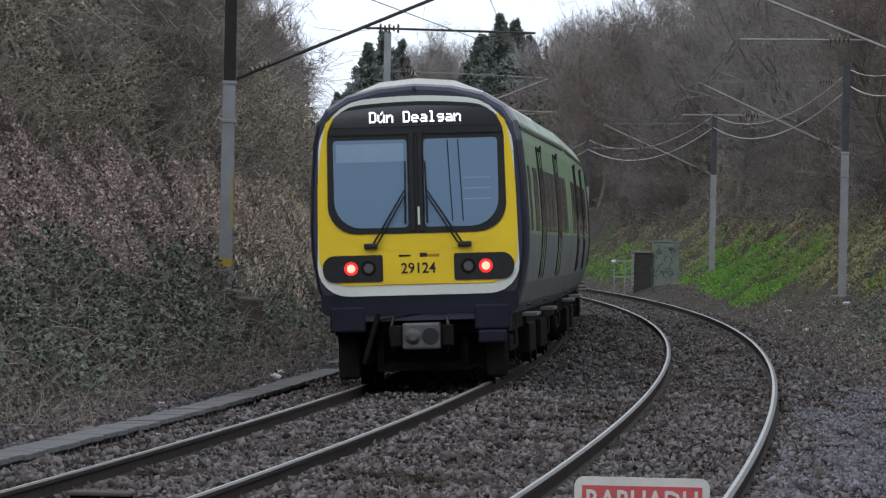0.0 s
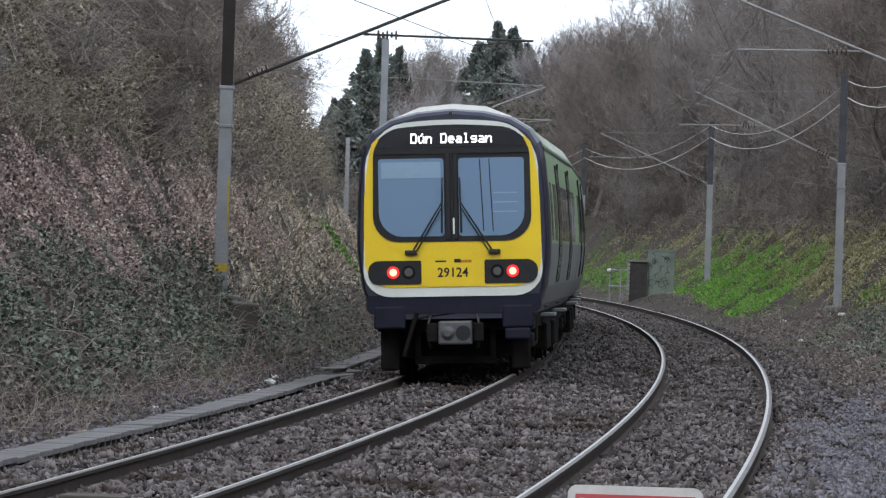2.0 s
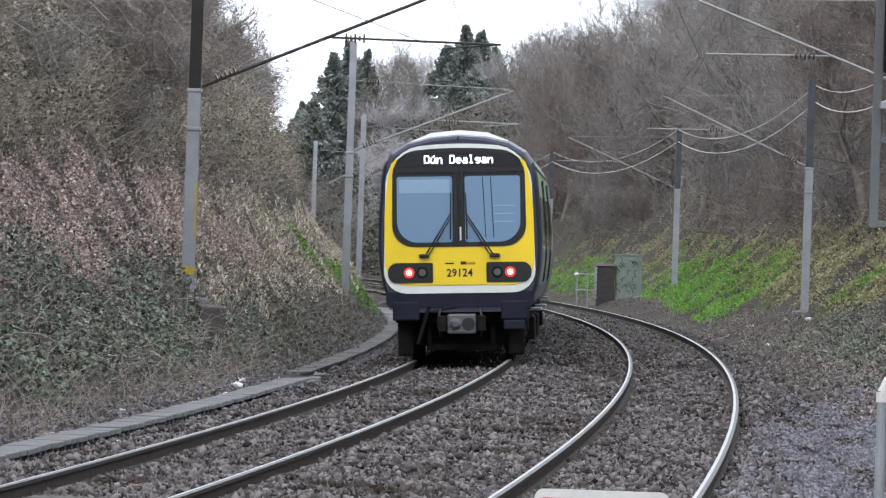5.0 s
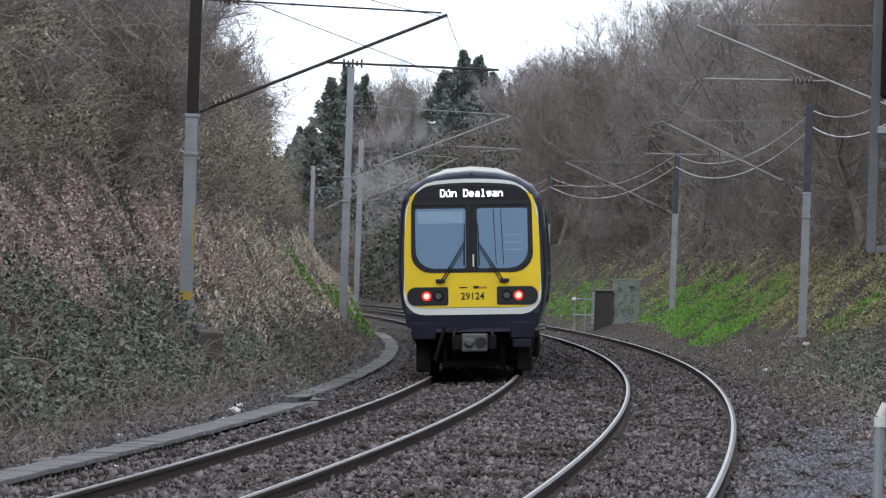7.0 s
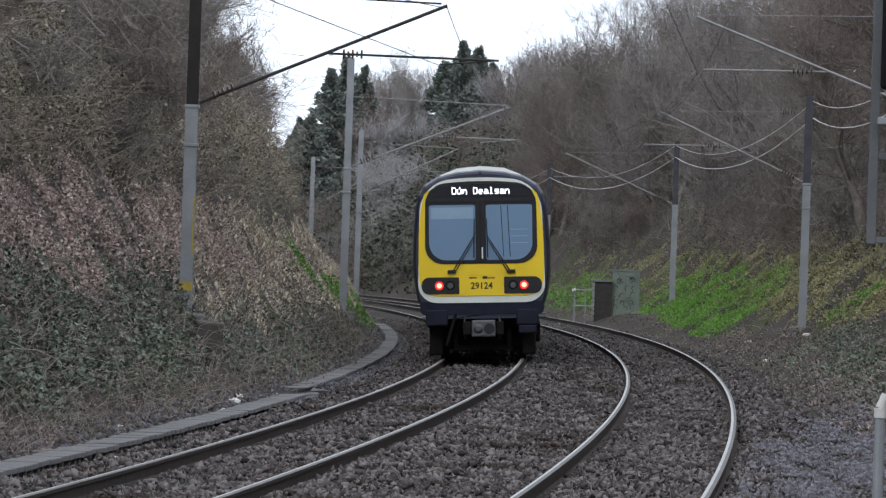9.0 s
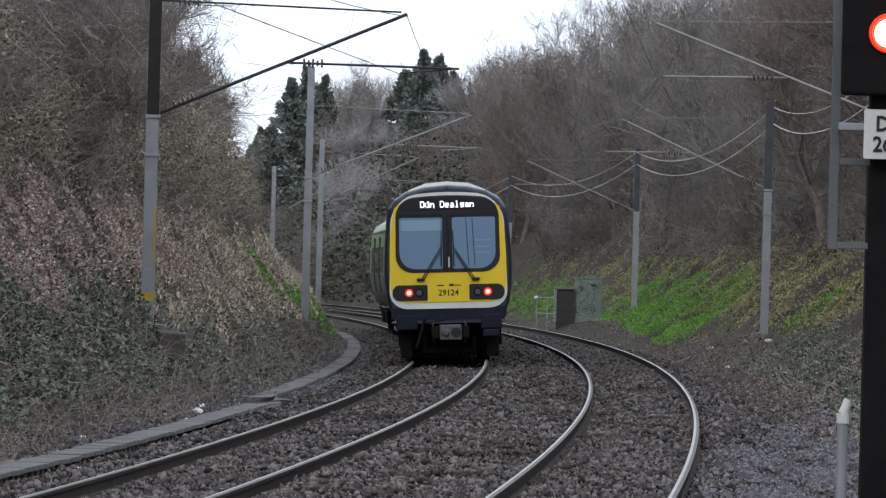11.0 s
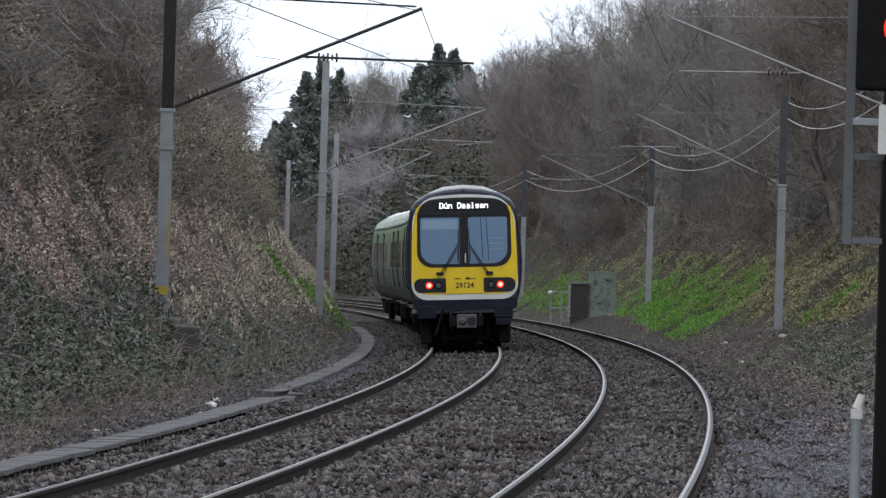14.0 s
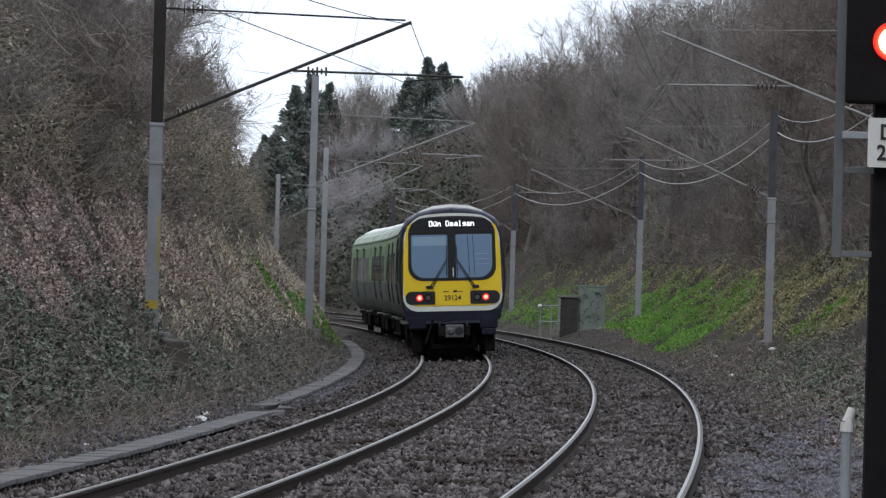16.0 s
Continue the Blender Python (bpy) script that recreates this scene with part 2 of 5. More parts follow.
def build_ballast_bed():
    us = np.concatenate([np.arange(-2.35, 6.15, 0.1), [6.2]])
    sec = [(float(u), float(z) - 0.012) for u, z in zip(us, bed_z(us))] + [(6.2, -0.7), (-2.35, -0.7)]
    ob = sweep("ballast_bed", sec, -40, 420, 4, 0, 0, M_BALLAST)
    tagged(ob, "dark brown-grey stone ballast bed under two tracks", "ballast", kind="structure")


build_ballast_bed()


def build_track(u0):
    tr = tagged(new("railway_track"), "curved railway track with shiny steel rails on concrete sleepers", "railway track", kind="structure")
    sec = [(-0.07, -0.17), (0.07, -0.17), (0.07, -0.155), (0.012, -0.135), (0.012, -0.045), (0.036, -0.035), (0.036, -0.004), (0.028, 0.0), (-0.002, 0.001), (-0.028, 0.0), (-0.036, -0.004), (-0.036, -0.035), (-0.012, -0.045), (-0.012, -0.135), (-0.07, -0.155)]
    sl = [1] * 15
    sl[8] = sl[9] = 0
    sl[6] = sl[7] = 2
    sweep("rail", sec, -20, 420, 2, u0 - RAIL_U, 0, [M_RAILTOP, M_RAILSIDE, M_RAILDULL], tr, slots=sl)
    sweep("rail", sec, -20, 420, 2, u0 + RAIL_U, CANT, [M_RAILTOP, M_RAILSIDE, M_RAILDULL], tr, slots=sl)
    return tr


TRACKS = [build_track(0.0), build_track(TRACK_GAP)]

# ---- the train: four cars of one railcar set ----
M_NAVY = mat("navy coach paint", (0.020, 0.022, 0.045), (0.014, 0.015, 0.032), 0.35, scale=2, fine=30, bump=0.02, spec=0.5)
M_YELLOW = mat("yellow cab-end paint", (0.80, 0.58, 0.012), (0.72, 0.50, 0.012), 0.38, scale=1.5, fine=25, bump=0.02, spec=0.5)
M_CREAM = mat("off-white lining paint", (0.68, 0.70, 0.66), (0.58, 0.60, 0.55), 0.4, scale=2, fine=25, bump=0.02, spec=0.5)
M_GREEN = mat("pale green coach paint", (0.26, 0.37, 0.21), (0.21, 0.30, 0.175), 0.42, scale=1.3, fine=20, bump=0.02, spec=0.5)
M_GREY = mat("grey lower panel with road film", (0.15, 0.16, 0.158), (0.22, 0.23, 0.225), 0.5, scale=1.3, fine=20, bump=0.03, spec=0.5)
M_SILVER = mat("pale silver waist band", (0.48, 0.50, 0.49), (0.40, 0.42, 0.41), 0.45, scale=1.3, fine=20, bump=0.02, spec=0.5)
M_ROOF = mat("pale grey-green roof", (0.45, 0.52, 0.43), (0.34, 0.38, 0.33), 0.55, scale=1.2, fine=20, bump=0.05, stain=(0.22, 0.24, 0.22))
# near-white base colour carries the sky's highlight along the roof edge
M_FAIRING = mat("roof fairing with painted highlight", (0.82, 0.82, 0.81), (0.70, 0.70, 0.69), 0.5, scale=1.2, fine=20)
M_BLACK = mat("black rubber and gloss surround", (0.012, 0.012, 0.014), (0.02, 0.02, 0.022), 0.4, bump=0.02, spec=0.3)
M_UNDER = mat("sooty underframe and painted trough shade", (0.009, 0.008, 0.008), (0.020, 0.018, 0.016), 0.85, scale=5, fine=40, bump=0.3, spec=0.05)
M_COUPLER = mat("grey cast coupler", (0.13, 0.13, 0.135), (0.08, 0.08, 0.085), 0.5, 0.3, scale=9, fine=60)
M_SKIRT = mat("navy skirt plate", (0.014, 0.015, 0.030), (0.010, 0.011, 0.020), 0.6, scale=4, fine=40)
# sky reflection put into the pane's blue base colour
M_PANE = glass("sky-painted blue windscreen", (0.165, 0.255, 0.375))
M_BLIND = mat("pale sun blind and pane lines", (0.25, 0.35, 0.46), (0.22, 0.32, 0.43), 0.3, bump=0)
M_SIDEPANE = glass("dark side window", (0.03, 0.036, 0.034))
M_SCREEN = glass("dark display glass", (0.018, 0.020, 0.026))
M_LED = glow("white dot display", (0.95, 0.97, 1.0), 1.6)
M_REDLAMP = glow("red tail light", (1.0, 0.10, 0.07), 7.5)
# glowing disc painted as the halo round each tail light
M_REDHALO = glow("red tail lamp halo", (0.85, 0.02, 0.015), 0.55)
M_CLEARLAMP = glass("clear unlit lamp", (0.10, 0.10, 0.105))
M_TEXT = mat("black transfer lettering", (0.02, 0.02, 0.02), (0.03, 0.03, 0.03), 0.5, bump=0)
M_ORANGE = mat("orange emblem transfer", (0.45, 0.22, 0.02), (0.36, 0.18, 0.02), 0.5, bump=0)

PROFILE = [(1.10, 0.90), (1.27, 1.08), (1.38, 1.36), (1.44, 1.75), (1.455, 2.0), (1.455, 2.2), (1.43, 2.75), (1.385, 3.25), (1.33, 3.50),
           (1.20, 3.70), (0.92, 3.87), (0.50, 3.97), (0.0, 4.01)]


def half_width(z):
    return float(np.interp(z, [p[1] for p in PROFILE], [p[0] for p in PROFILE]))


def plate(name, pts, y0, y1, m, parent, label=""):
    """A flat panel of outline (x, z) between y0 (front) and y1."""
    k = len(pts)
    v = [(x, y0, z) for x, z in pts] + [(x, y1, z) for x, z in pts]
    fc = [tuple(range(k)), tuple(range(2 * k - 1, k - 1, -1))] + [(i, i + k, (i + 1) % k + k, (i + 1) % k) for i in range(k)]
    return link_mesh(name, v, fc, m, parent, label)


def rounded(x0, x1, z0, z1, radii, arch=0.0, taper=0.0):
    """Outline of a panel with corner radii (bottom left, bottom right, top right, top left), a drooping top and sides drawn in upwards."""
    out = []
    for (cx, cz, a0), r in zip(((x0, z0, 180), (x1, z0, 270), (x1, z1, 0), (x0, z1, 90)), radii):
        ox = cx + (r if cx == x0 else -r)
        oz = cz + (r if cz == z0 else -r)
        for i in range(7):
            a = radians(a0 + 15 * i)
            out.append((ox + r * math.cos(a), oz + r * math.sin(a)))
    xm, hw = (x0 + x1) / 2, (x1 - x0) / 2
    res = []
    dense = []
    for i, p in enumerate(out):
        q = out[(i + 1) % len(out)]
        dense.append(p)
        if math.dist(p, q) > 0.4:
            dense += [(p[0] + (q[0] - p[0]) * j / 8, p[1] + (q[1] - p[1]) * j / 8) for j in range(1, 8)]
    for x, z in dense:
        up = (z - z0) / (z1 - z0)
        res.append((xm + (x - xm) * (1 - taper * up), z - arch * ((x - xm) / hw) ** 2 * max(0, up)))
    return res


def side_panel(name, y0, y1, z0, z1, m, parent, side, proud=0.006, label=""):
    """A panel that lies on the car's curved side."""
    zs = [z0 + (z1 - z0) * i / 5 for i in range(6)]
    v, fc = [], []
    for z in zs:
        for y in (y0, y1):
            for d in (proud, -0.02):
                v.append((side * (half_width(z) + d), y, z))
    for i in range(5):
        a, b = i * 4, i * 4 + 4
        fc += [(a, a + 2, b + 2, b), (a + 1, b + 1, b + 3, a + 3), (a, b, b + 1, a + 1), (a + 2, a + 3, b + 3, b + 2)]
    fc += [(0, 1, 3, 2), (20, 22, 23, 21)]
    return link_mesh(name, v, fc, m, parent, label)


def lettering(name, body, size, x, y, z, m, parent, label="", depth=0.004, stretch=1.0, bold=0.0):
    cu = bpy.data.curves.new(name, "FONT")
    cu.body, cu.size, cu.align_x, cu.align_y, cu.extrude, cu.offset = body, size, "CENTER", "CENTER", depth, bold
    cu.resolution_u = 2
    tmp = bpy.data.objects.new("tmp_text", cu)
    scene.collection.objects.link(tmp)
    me = bpy.data.meshes.new_from_object(tmp.evaluated_get(bpy.context.evaluated_depsgraph_get()))
    bpy.data.objects.remove(tmp)
    me.transform(pose(x, y, z, 90) @ Matrix.Diagonal((stretch, 1, 1, 1)))
    me.materials.clear()
    me.materials.append(m)
    ob = new(name, me)
    ob.parent = parent
    if label:
        tagged(ob, label)
    return ob


def build_car(driving):
    car = new("railcar")
    full = [(-x, z) for x, z in PROFILE] + [(x, z) for x, z in PROFILE[-2::-1]]
    rings = []
    if driving:
        rings = [(0.0, 0.945, 3.95, 0), (0.05, 0.965, 4.0, 0), (0.18, 0.985, 4.03, 0), (0.75, 1.0, 4.04, 0), (0.76, 1.0, 4.02, 1)]
    else:
        rings = [(0.0, 0.985, 4.0, 1), (0.03, 1.0, 4.01, 1)]
    rings += [(6.0, 1, 4.01, 1), (12.0, 1, 4.01, 1), (19.92, 1, 4.01, 1), (19.95, 0.985, 4.0, 1)]
    v, fc, sl = [], [], []
    k = len(full)
    for y, sx, top, _ in rings:
        v += [(x * sx, y, 0.9 + (z - 0.9) * (top - 0.9) / 3.11) for x, z in full]
    for i in range(len(rings) - 1):
        for j in range(k):
            a, b = full[j], full[(j + 1) % k]
            fc.append((i * k + j, (i + 1) * k + j, (i + 1) * k + (j + 1) % k, i * k + (j + 1) % k))
            zm = (a[1] + b[1]) / 2
            sl.append(0 if rings[i][3] == 0 else 4 if j == k - 1 else 1 if zm < 1.9 else 2 if zm < 2.1 else 3 if zm < 3.6 else 5)
    fc.append(tuple(range(k)))
    sl.append(0 if driving else 4)
    fc.append(tuple(range(len(v) - 1, len(v) - 1 - k, -1)))
    sl.append(4)
    link_mesh("body", v, fc, [M_NAVY, M_GREY, M_SILVER, M_GREEN, M_UNDER, M_ROOF], car, "pale green and grey body shell with navy end", slots=sl)
    # roof fairing
    fs = [(-0.92, 3.80), (-0.86, 3.93), (-0.5, 4.075), (0, 4.12), (0.5, 4.075), (0.86, 3.93), (0.92, 3.80)]
    plate("roof_fairing", fs, 0.85 if driving else 0.8, 19.3, M_FAIRING, car, "roof equipment fairing whitened for a sky highlight")
    for y in (4.0, 11.0):
        box("roof_unit", -0.55, 0.55, y, y + 2.6, 4.02, 4.13, M_UNDER, car, "dark roof-mounted unit", 0.03)
    # doors, windows
    for g in (-1, 1):
        for y in (5.4, 12.7):
            d = side_panel("door", y + 0.07, y + 1.43, 1.02, 3.18, M_GREEN, car, g, 0.012, "double passenger door")
            for q in (y, y + 0.715, y + 1.43):
                side_panel("door_seal", q, q + 0.14 if q != y + 0.715 else q + 0.04, 1.0, 3.24, M_BLACK, d, g, 0.022)
            for q in (y + 0.17, y + 0.83):
                side_panel("door_window", q, q + 0.5, 1.95, 2.95, M_SIDEPANE, d, g, 0.018)
            box("step", min(g * 1.08, g * 1.36), max(g * 1.08, g * 1.36), y, y + 1.5, 0.86, 0.91, M_GREY, d, "grey worn door step", 0.01)
            box("door_lamp", min(g * 1.36, g * 1.41), max(g * 1.36, g * 1.41), y + 1.75, y + 1.9, 3.1, 3.28, M_BLACK, car)
        wins = [(7.3, 8.8), (9.0, 10.5), (10.7, 12.2), (14.6, 16.1), (16.4, 17.9)]
        wins += [(1.3, 2.0), (3.2, 4.7)] if driving else [(1.2, 2.7), (3.2, 4.7)]
        for a, b in wins:
            side_panel("side_window", a, b, 2.05, 2.92, M_SIDEPANE, car, g, 0.008)
        side_panel("drip_strip", 0.7, 19.6, 3.40, 3.45, M_BLACK, car, g, 0.015)
    # underframe
    bm = bmesh.new()
    add_box(bm, -1.15, 1.15, 0.35, 19.6, 0.72, 0.93)
    for a, b, w in ((6.2, 8.6, 1.22), (8.9, 10.6, 1.15), (10.9, 13.6, 1.22)):
        add_box(bm, -w, w, a, b, 0.32, 0.75, 0.04)
    part("underframe", bm, M_UNDER, car)
    for yb in (3.0, 16.4):
        bg = box("bogie", -1.12, 1.12, yb - 1.5, yb + 1.5, 0.42, 0.66, M_UNDER, car, "sooty four-wheel bogie", 0.05)
        for yw in (yb - 1.2, yb + 1.2):
            for g in (-1, 1):
                bm = bmesh.new()
                add_rod(bm, (g * 0.76, yw, 0.42), (g * 0.90, yw, 0.42), 0.42, n=24)
                add_rod(bm, (g * 0.90, yw, 0.42), (g * 1.08, yw, 0.42), 0.14, n=12)
                part("wheel", bm, M_UNDER, bg)
            rod("axle", (-0.8, yw, 0.42), (0.8, yw, 0.42), 0.08, M_UNDER, bg)
        for g in (-1, 1):
            box("spring", min(g * 0.98, g * 1.16), max(g * 0.98, g * 1.16), yb - 0.3, yb + 0.3, 0.5, 0.95, M_UNDER, bg, bevel=0.05)
    if not driving:
        box("gangway", -0.62, 0.62, -0.5, 0.02, 1.0, 3.3, M_UNDER, car, "black corrugated gangway bellows", 0.04)
        tagged(car, "pale green and grey railcar coach coupled in a train", "train car", group="cars of the train")
        return car
    build_cab_end(car)
    tagged(car, "yellow-ended driving railcar with navy corners and lit red tail lights", "train car", group="cars of the train")
    return car


# outline of the warning panel: full at the lamps, thinning to a line beside the display
YELLOW_HALF = [(0.95, 1.375), (1.13, 1.42), (1.25, 1.53), (1.31, 1.72), (1.318, 2.2), (1.306, 2.7), (1.268, 3.1), (1.225, 3.35), (1.185, 3.52), (1.10, 3.60)]
YELLOW_EDGE = YELLOW_HALF + [(-x, z) for x, z in reversed(YELLOW_HALF)]

# dot-matrix letters, one text row per line of dots
DOTS = {
    "D": "####. #...# #...# #...# #...# #...# ####.", "ú": "...#. ..#.. #...# #...# #...# #..## .##.#", "n": "..... ..... #.##. ##..# #...# #...# #...#",
    "e": "..... ..... .###. #...# ##### #.... .###.", "a": "..... ..... .###. ....# .#### #...# .####", "l": ".##.. ..#.. ..#.. ..#.. ..#.. ..#.. .###.",
    "g": "..... ..... .#### #...# .#### ....# .###.", " ": "..... ..... ..... ..... ..... ..... ....."}


def dot_text(body, x0, z0, y, pitch, m, parent, label):
    """Lit dots of a display, each a small square lamp, joined along the rows of every letter."""
    bm = bmesh.new()
    for i, ch in enumerate(body):
        for r, row in enumerate(DOTS[ch].split()):
            c = 0
            while c < 5:
                if row[c] == "#":
                    e = c
                    while e < 5 and row[e] == "#":
                        e += 1
                    xa, za = x0 + (i * 6 + c) * pitch, z0 + (6 - r) * pitch * 1.12
                    add_box(bm, xa, xa + (e - c) * pitch * 1.04, y, y + 0.004, za, za + pitch * 1.15)
                    c = e
                c += 1
    return tagged(part("destination_text", bm, m, parent, label), kind="stuff")


def build_cab_end(car):
    face = plate("end_panel", rounded(-1.345, 1.345, 1.235, 3.865, (0.42, 0.42, 0.60, 0.60), 0.13, 0.055), -0.030, 0.02, M_CREAM, car, "off-white lined end panel")
    plate("yellow_panel", YELLOW_EDGE, -0.042, -0.028, M_YELLOW, face, "yellow warning panel")
    plate("yellow_crease", [(-1.0, 2.0)] + [(x / 10, 2.0 - 0.20 * (1 - (x / 10.0) ** 2)) for x in range(-9, 10, 3)] + [(1.0, 2.0), (0.9, 2.05), (-0.9, 2.05)], -0.050, -0.040, M_YELLOW, face)
    screen = plate("windscreen_surround", rounded(-1.185, 1.185, 2.05, 3.79, (0.40, 0.40, 0.40, 0.40), 0.09, 0.02), -0.060, -0.040, M_BLACK, car, "black rounded windscreen surround")
    plate("display_glass", rounded(-1.10, 1.10, 3.46, 3.735, (0.04, 0.04, 0.2, 0.2), 0.08), -0.068, -0.058, M_SCREEN, screen, "dark destination display glass")
    dot_text("Dún Dealgan", -0.60, 3.515, -0.072, 0.0186, M_LED, screen, "lit white destination lettering")
    box("crossbar", -1.15, 1.15, -0.085, -0.058, 3.36, 3.42, M_BLACK, screen)
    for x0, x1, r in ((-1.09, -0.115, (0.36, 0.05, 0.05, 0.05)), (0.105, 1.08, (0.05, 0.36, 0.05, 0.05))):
        pn = plate("pane", rounded(x0, x1, 2.13, 3.29, r), -0.070, -0.058, M_PANE, screen, "sky-painted blue windscreen pane")
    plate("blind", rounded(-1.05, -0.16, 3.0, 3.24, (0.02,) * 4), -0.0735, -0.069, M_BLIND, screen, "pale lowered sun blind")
    for x in (0.42, 0.56):
        rod("cable", (x, -0.073, 3.27), (x + 0.05, -0.073, 2.2), 0.007, M_BLACK, screen, n=6)
    bm = bmesh.new()
    add_box(bm, -0.10, -0.02, -0.085, -0.058, 2.08, 3.36, 0.01)
    add_box(bm, 0.02, 0.09, -0.085, -0.058, 2.08, 3.36, 0.01)
    part("pillar", bm, M_BLACK, screen)
    box("door_handle", 0.01, 0.04, -0.10, -0.085, 2.16, 2.40, M_CREAM, screen, "white grab handle", 0.008)
    for g, xt in ((-1, -0.155), (1, 0.135)):
        bm = bmesh.new()
        add_rod(bm, (g * 0.60, -0.10, 1.90), (xt, -0.13, 2.62), 0.014, 0.010, 6)
        add_rod(bm, (g * 0.53, -0.10, 1.92), (xt, -0.13, 2.55), 0.012, 0.009, 6)
        add_rod(bm, (xt, -0.105, 2.18), (xt - g * 0.015, -0.105, 3.0), 0.014, 0.010, 6)
        add_box(bm, g * 0.62 - 0.09, g * 0.62 + 0.09, -0.12, -0.04, 1.86, 1.93, 0.015)
        part("wiper", bm, M_BLACK, car, "black windscreen wiper")
    for g in (-1, 1):
        x0, x1 = (-1.265, -0.47) if g < 0 else (0.47, 1.265)
        r = (0.16, 0.03, 0.03, 0.16) if g < 0 else (0.03, 0.16, 0.16, 0.03)
        cl = plate("lamp_housing", rounded(x0, x1, 1.42, 1.775, r), -0.056, -0.040, M_BLACK, car, "black light cluster")
        for x, m, rr, nm, lab in ((g * 0.89, M_REDLAMP, 0.062, "tail_light", "lit red tail light"), (g * 0.66, M_CLEARLAMP, 0.072, "headlight", "unlit clear headlight")):
            bm = bmesh.new()
            add_rod(bm, (x, -0.075, 1.60), (x, -0.05, 1.60), rr * 0.8, rr, 20)
            lamp = part(nm, bm, m, cl, lab)
            bm = bmesh.new()
            add_rod(bm, (x, -0.062, 1.60), (x, -0.05, 1.60), rr + 0.03, n=20)
            # red rims glow to paint the halo, headlight rims stay dark
            part("lamp_rim", bm, M_REDHALO if m is M_REDLAMP else M_UNDER, lamp)
    plate("number_panel", rounded(-0.46, 0.46, 1.385, 1.80, (0.02,) * 4), -0.047, -0.038, M_YELLOW, face)
    lettering("unit_number", "29124", 0.195, 0.0, -0.050, 1.585, M_TEXT, face, "black unit number", stretch=0.95, bold=0.003)
    for x0, x1, z0, z1, m in ((-0.26, -0.10, 1.745, 1.77, M_TEXT), (0.02, 0.12, 1.735, 1.79, M_TEXT), (0.12, 0.28, 1.735, 1.775, M_ORANGE)):
        plate("emblem", rounded(x0, x1, z0, z1, (0.01,) * 4), -0.051, -0.046, m, face)
    rod("horn", (0, -0.05, 3.955), (0, 0.02, 3.955), 0.025, M_BLACK, car)
    # valance, skirts, coupler, obstacle deflector
    plate("valance", rounded(-1.30, 1.30, 0.98, 1.26, (0.12, 0.12, 0.03, 0.03)), -0.02, 0.30, M_SKIRT, car, "navy valance under the end panel")
    for g in (-1, 1):
        a, b = sorted((g * 0.72, g * 1.19))
        sk = box("skirt", a, b, -0.03, 0.42, 0.76, 1.10, M_SKIRT, car, "navy corner skirt plate", 0.03)
    box("step_plate", 0.76, 1.14, -0.035, 0.1, 0.58, 0.755, M_SKIRT, car, "grey lower step plate", 0.03)
    cp = box("coupler", -0.22, 0.28, -0.34, 0.1, 0.52, 0.87, M_COUPLER, car, "grey automatic coupler head", 0.03)
    rod("coupler_cone", (-0.08, -0.40, 0.69), (-0.08, -0.33, 0.69), 0.05, M_COUPLER, cp, r1=0.12, n=16)
    rod("coupler_cup", (0.15, -0.348, 0.69), (0.15, -0.30, 0.69), 0.115, M_BLACK, cp, n=16)
    for a, b in ((-0.39, -0.23), (0.29, 0.45)):
        box("coupler_wing", a, b, -0.2, -0.1, 0.56, 0.84, M_UNDER, cp, bevel=0.02)
    box("deflector", -0.98, 0.98, 0.95, 1.15, 0.30, 0.72, M_UNDER, car, "black obstacle deflector", 0.04)
    box("guard_bar", -0.62, 0.62, 0.55, 0.62, 0.22, 0.34, M_UNDER, car, bevel=0.02)
    for g in (-1, 1):
        box("bracket", g * 0.56 - 0.04, g * 0.56 + 0.04, 0.5, 0.7, 0.3, 0.95, M_UNDER, car)
        box("rail_guard", g * 0.98 - 0.14, g * 0.98 + 0.14, 0.45, 0.62, 0.13, 0.8, M_UNDER, car, "black rail guard", 0.04)
    rod("pipe", (-0.75, 0.05, 0.35), (-0.55, 0.0, 1.0), 0.035, M_UNDER, car)
    rod("pipe", (-0.62, 0.02, 0.9), (0.1, 0.02, 1.0), 0.025, M_UNDER, car)
    # pale lines painted as a reflection on the second pane, hoses beside the coupler
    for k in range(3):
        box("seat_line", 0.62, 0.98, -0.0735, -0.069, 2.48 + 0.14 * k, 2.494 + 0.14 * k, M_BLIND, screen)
    for g in (-1, 1):
        bm = bmesh.new()
        pts = [(g * (0.34 + 0.05 * math.sin(i * 0.5)), 0.02 - 0.12 * math.sin(i * math.pi / 6), 0.98 - 0.085 * i) for i in range(7)]
        for a, b in zip(pts, pts[1:]):
            add_rod(bm, a, b, 0.022, n=6)
        part("brake_hose", bm, M_BLACK, car, "black brake hose")


CARS = [build_car(True), build_car(False)]
CARS += [copy_thing(CARS[1], Matrix()) for _ in range(2)]

# ---- overhead line ----
M_SIGBLACKISH = mat("black-brown mast steel", (0.020, 0.018, 0.018), (0.034, 0.030, 0.028), 0.7, scale=4, fine=40)


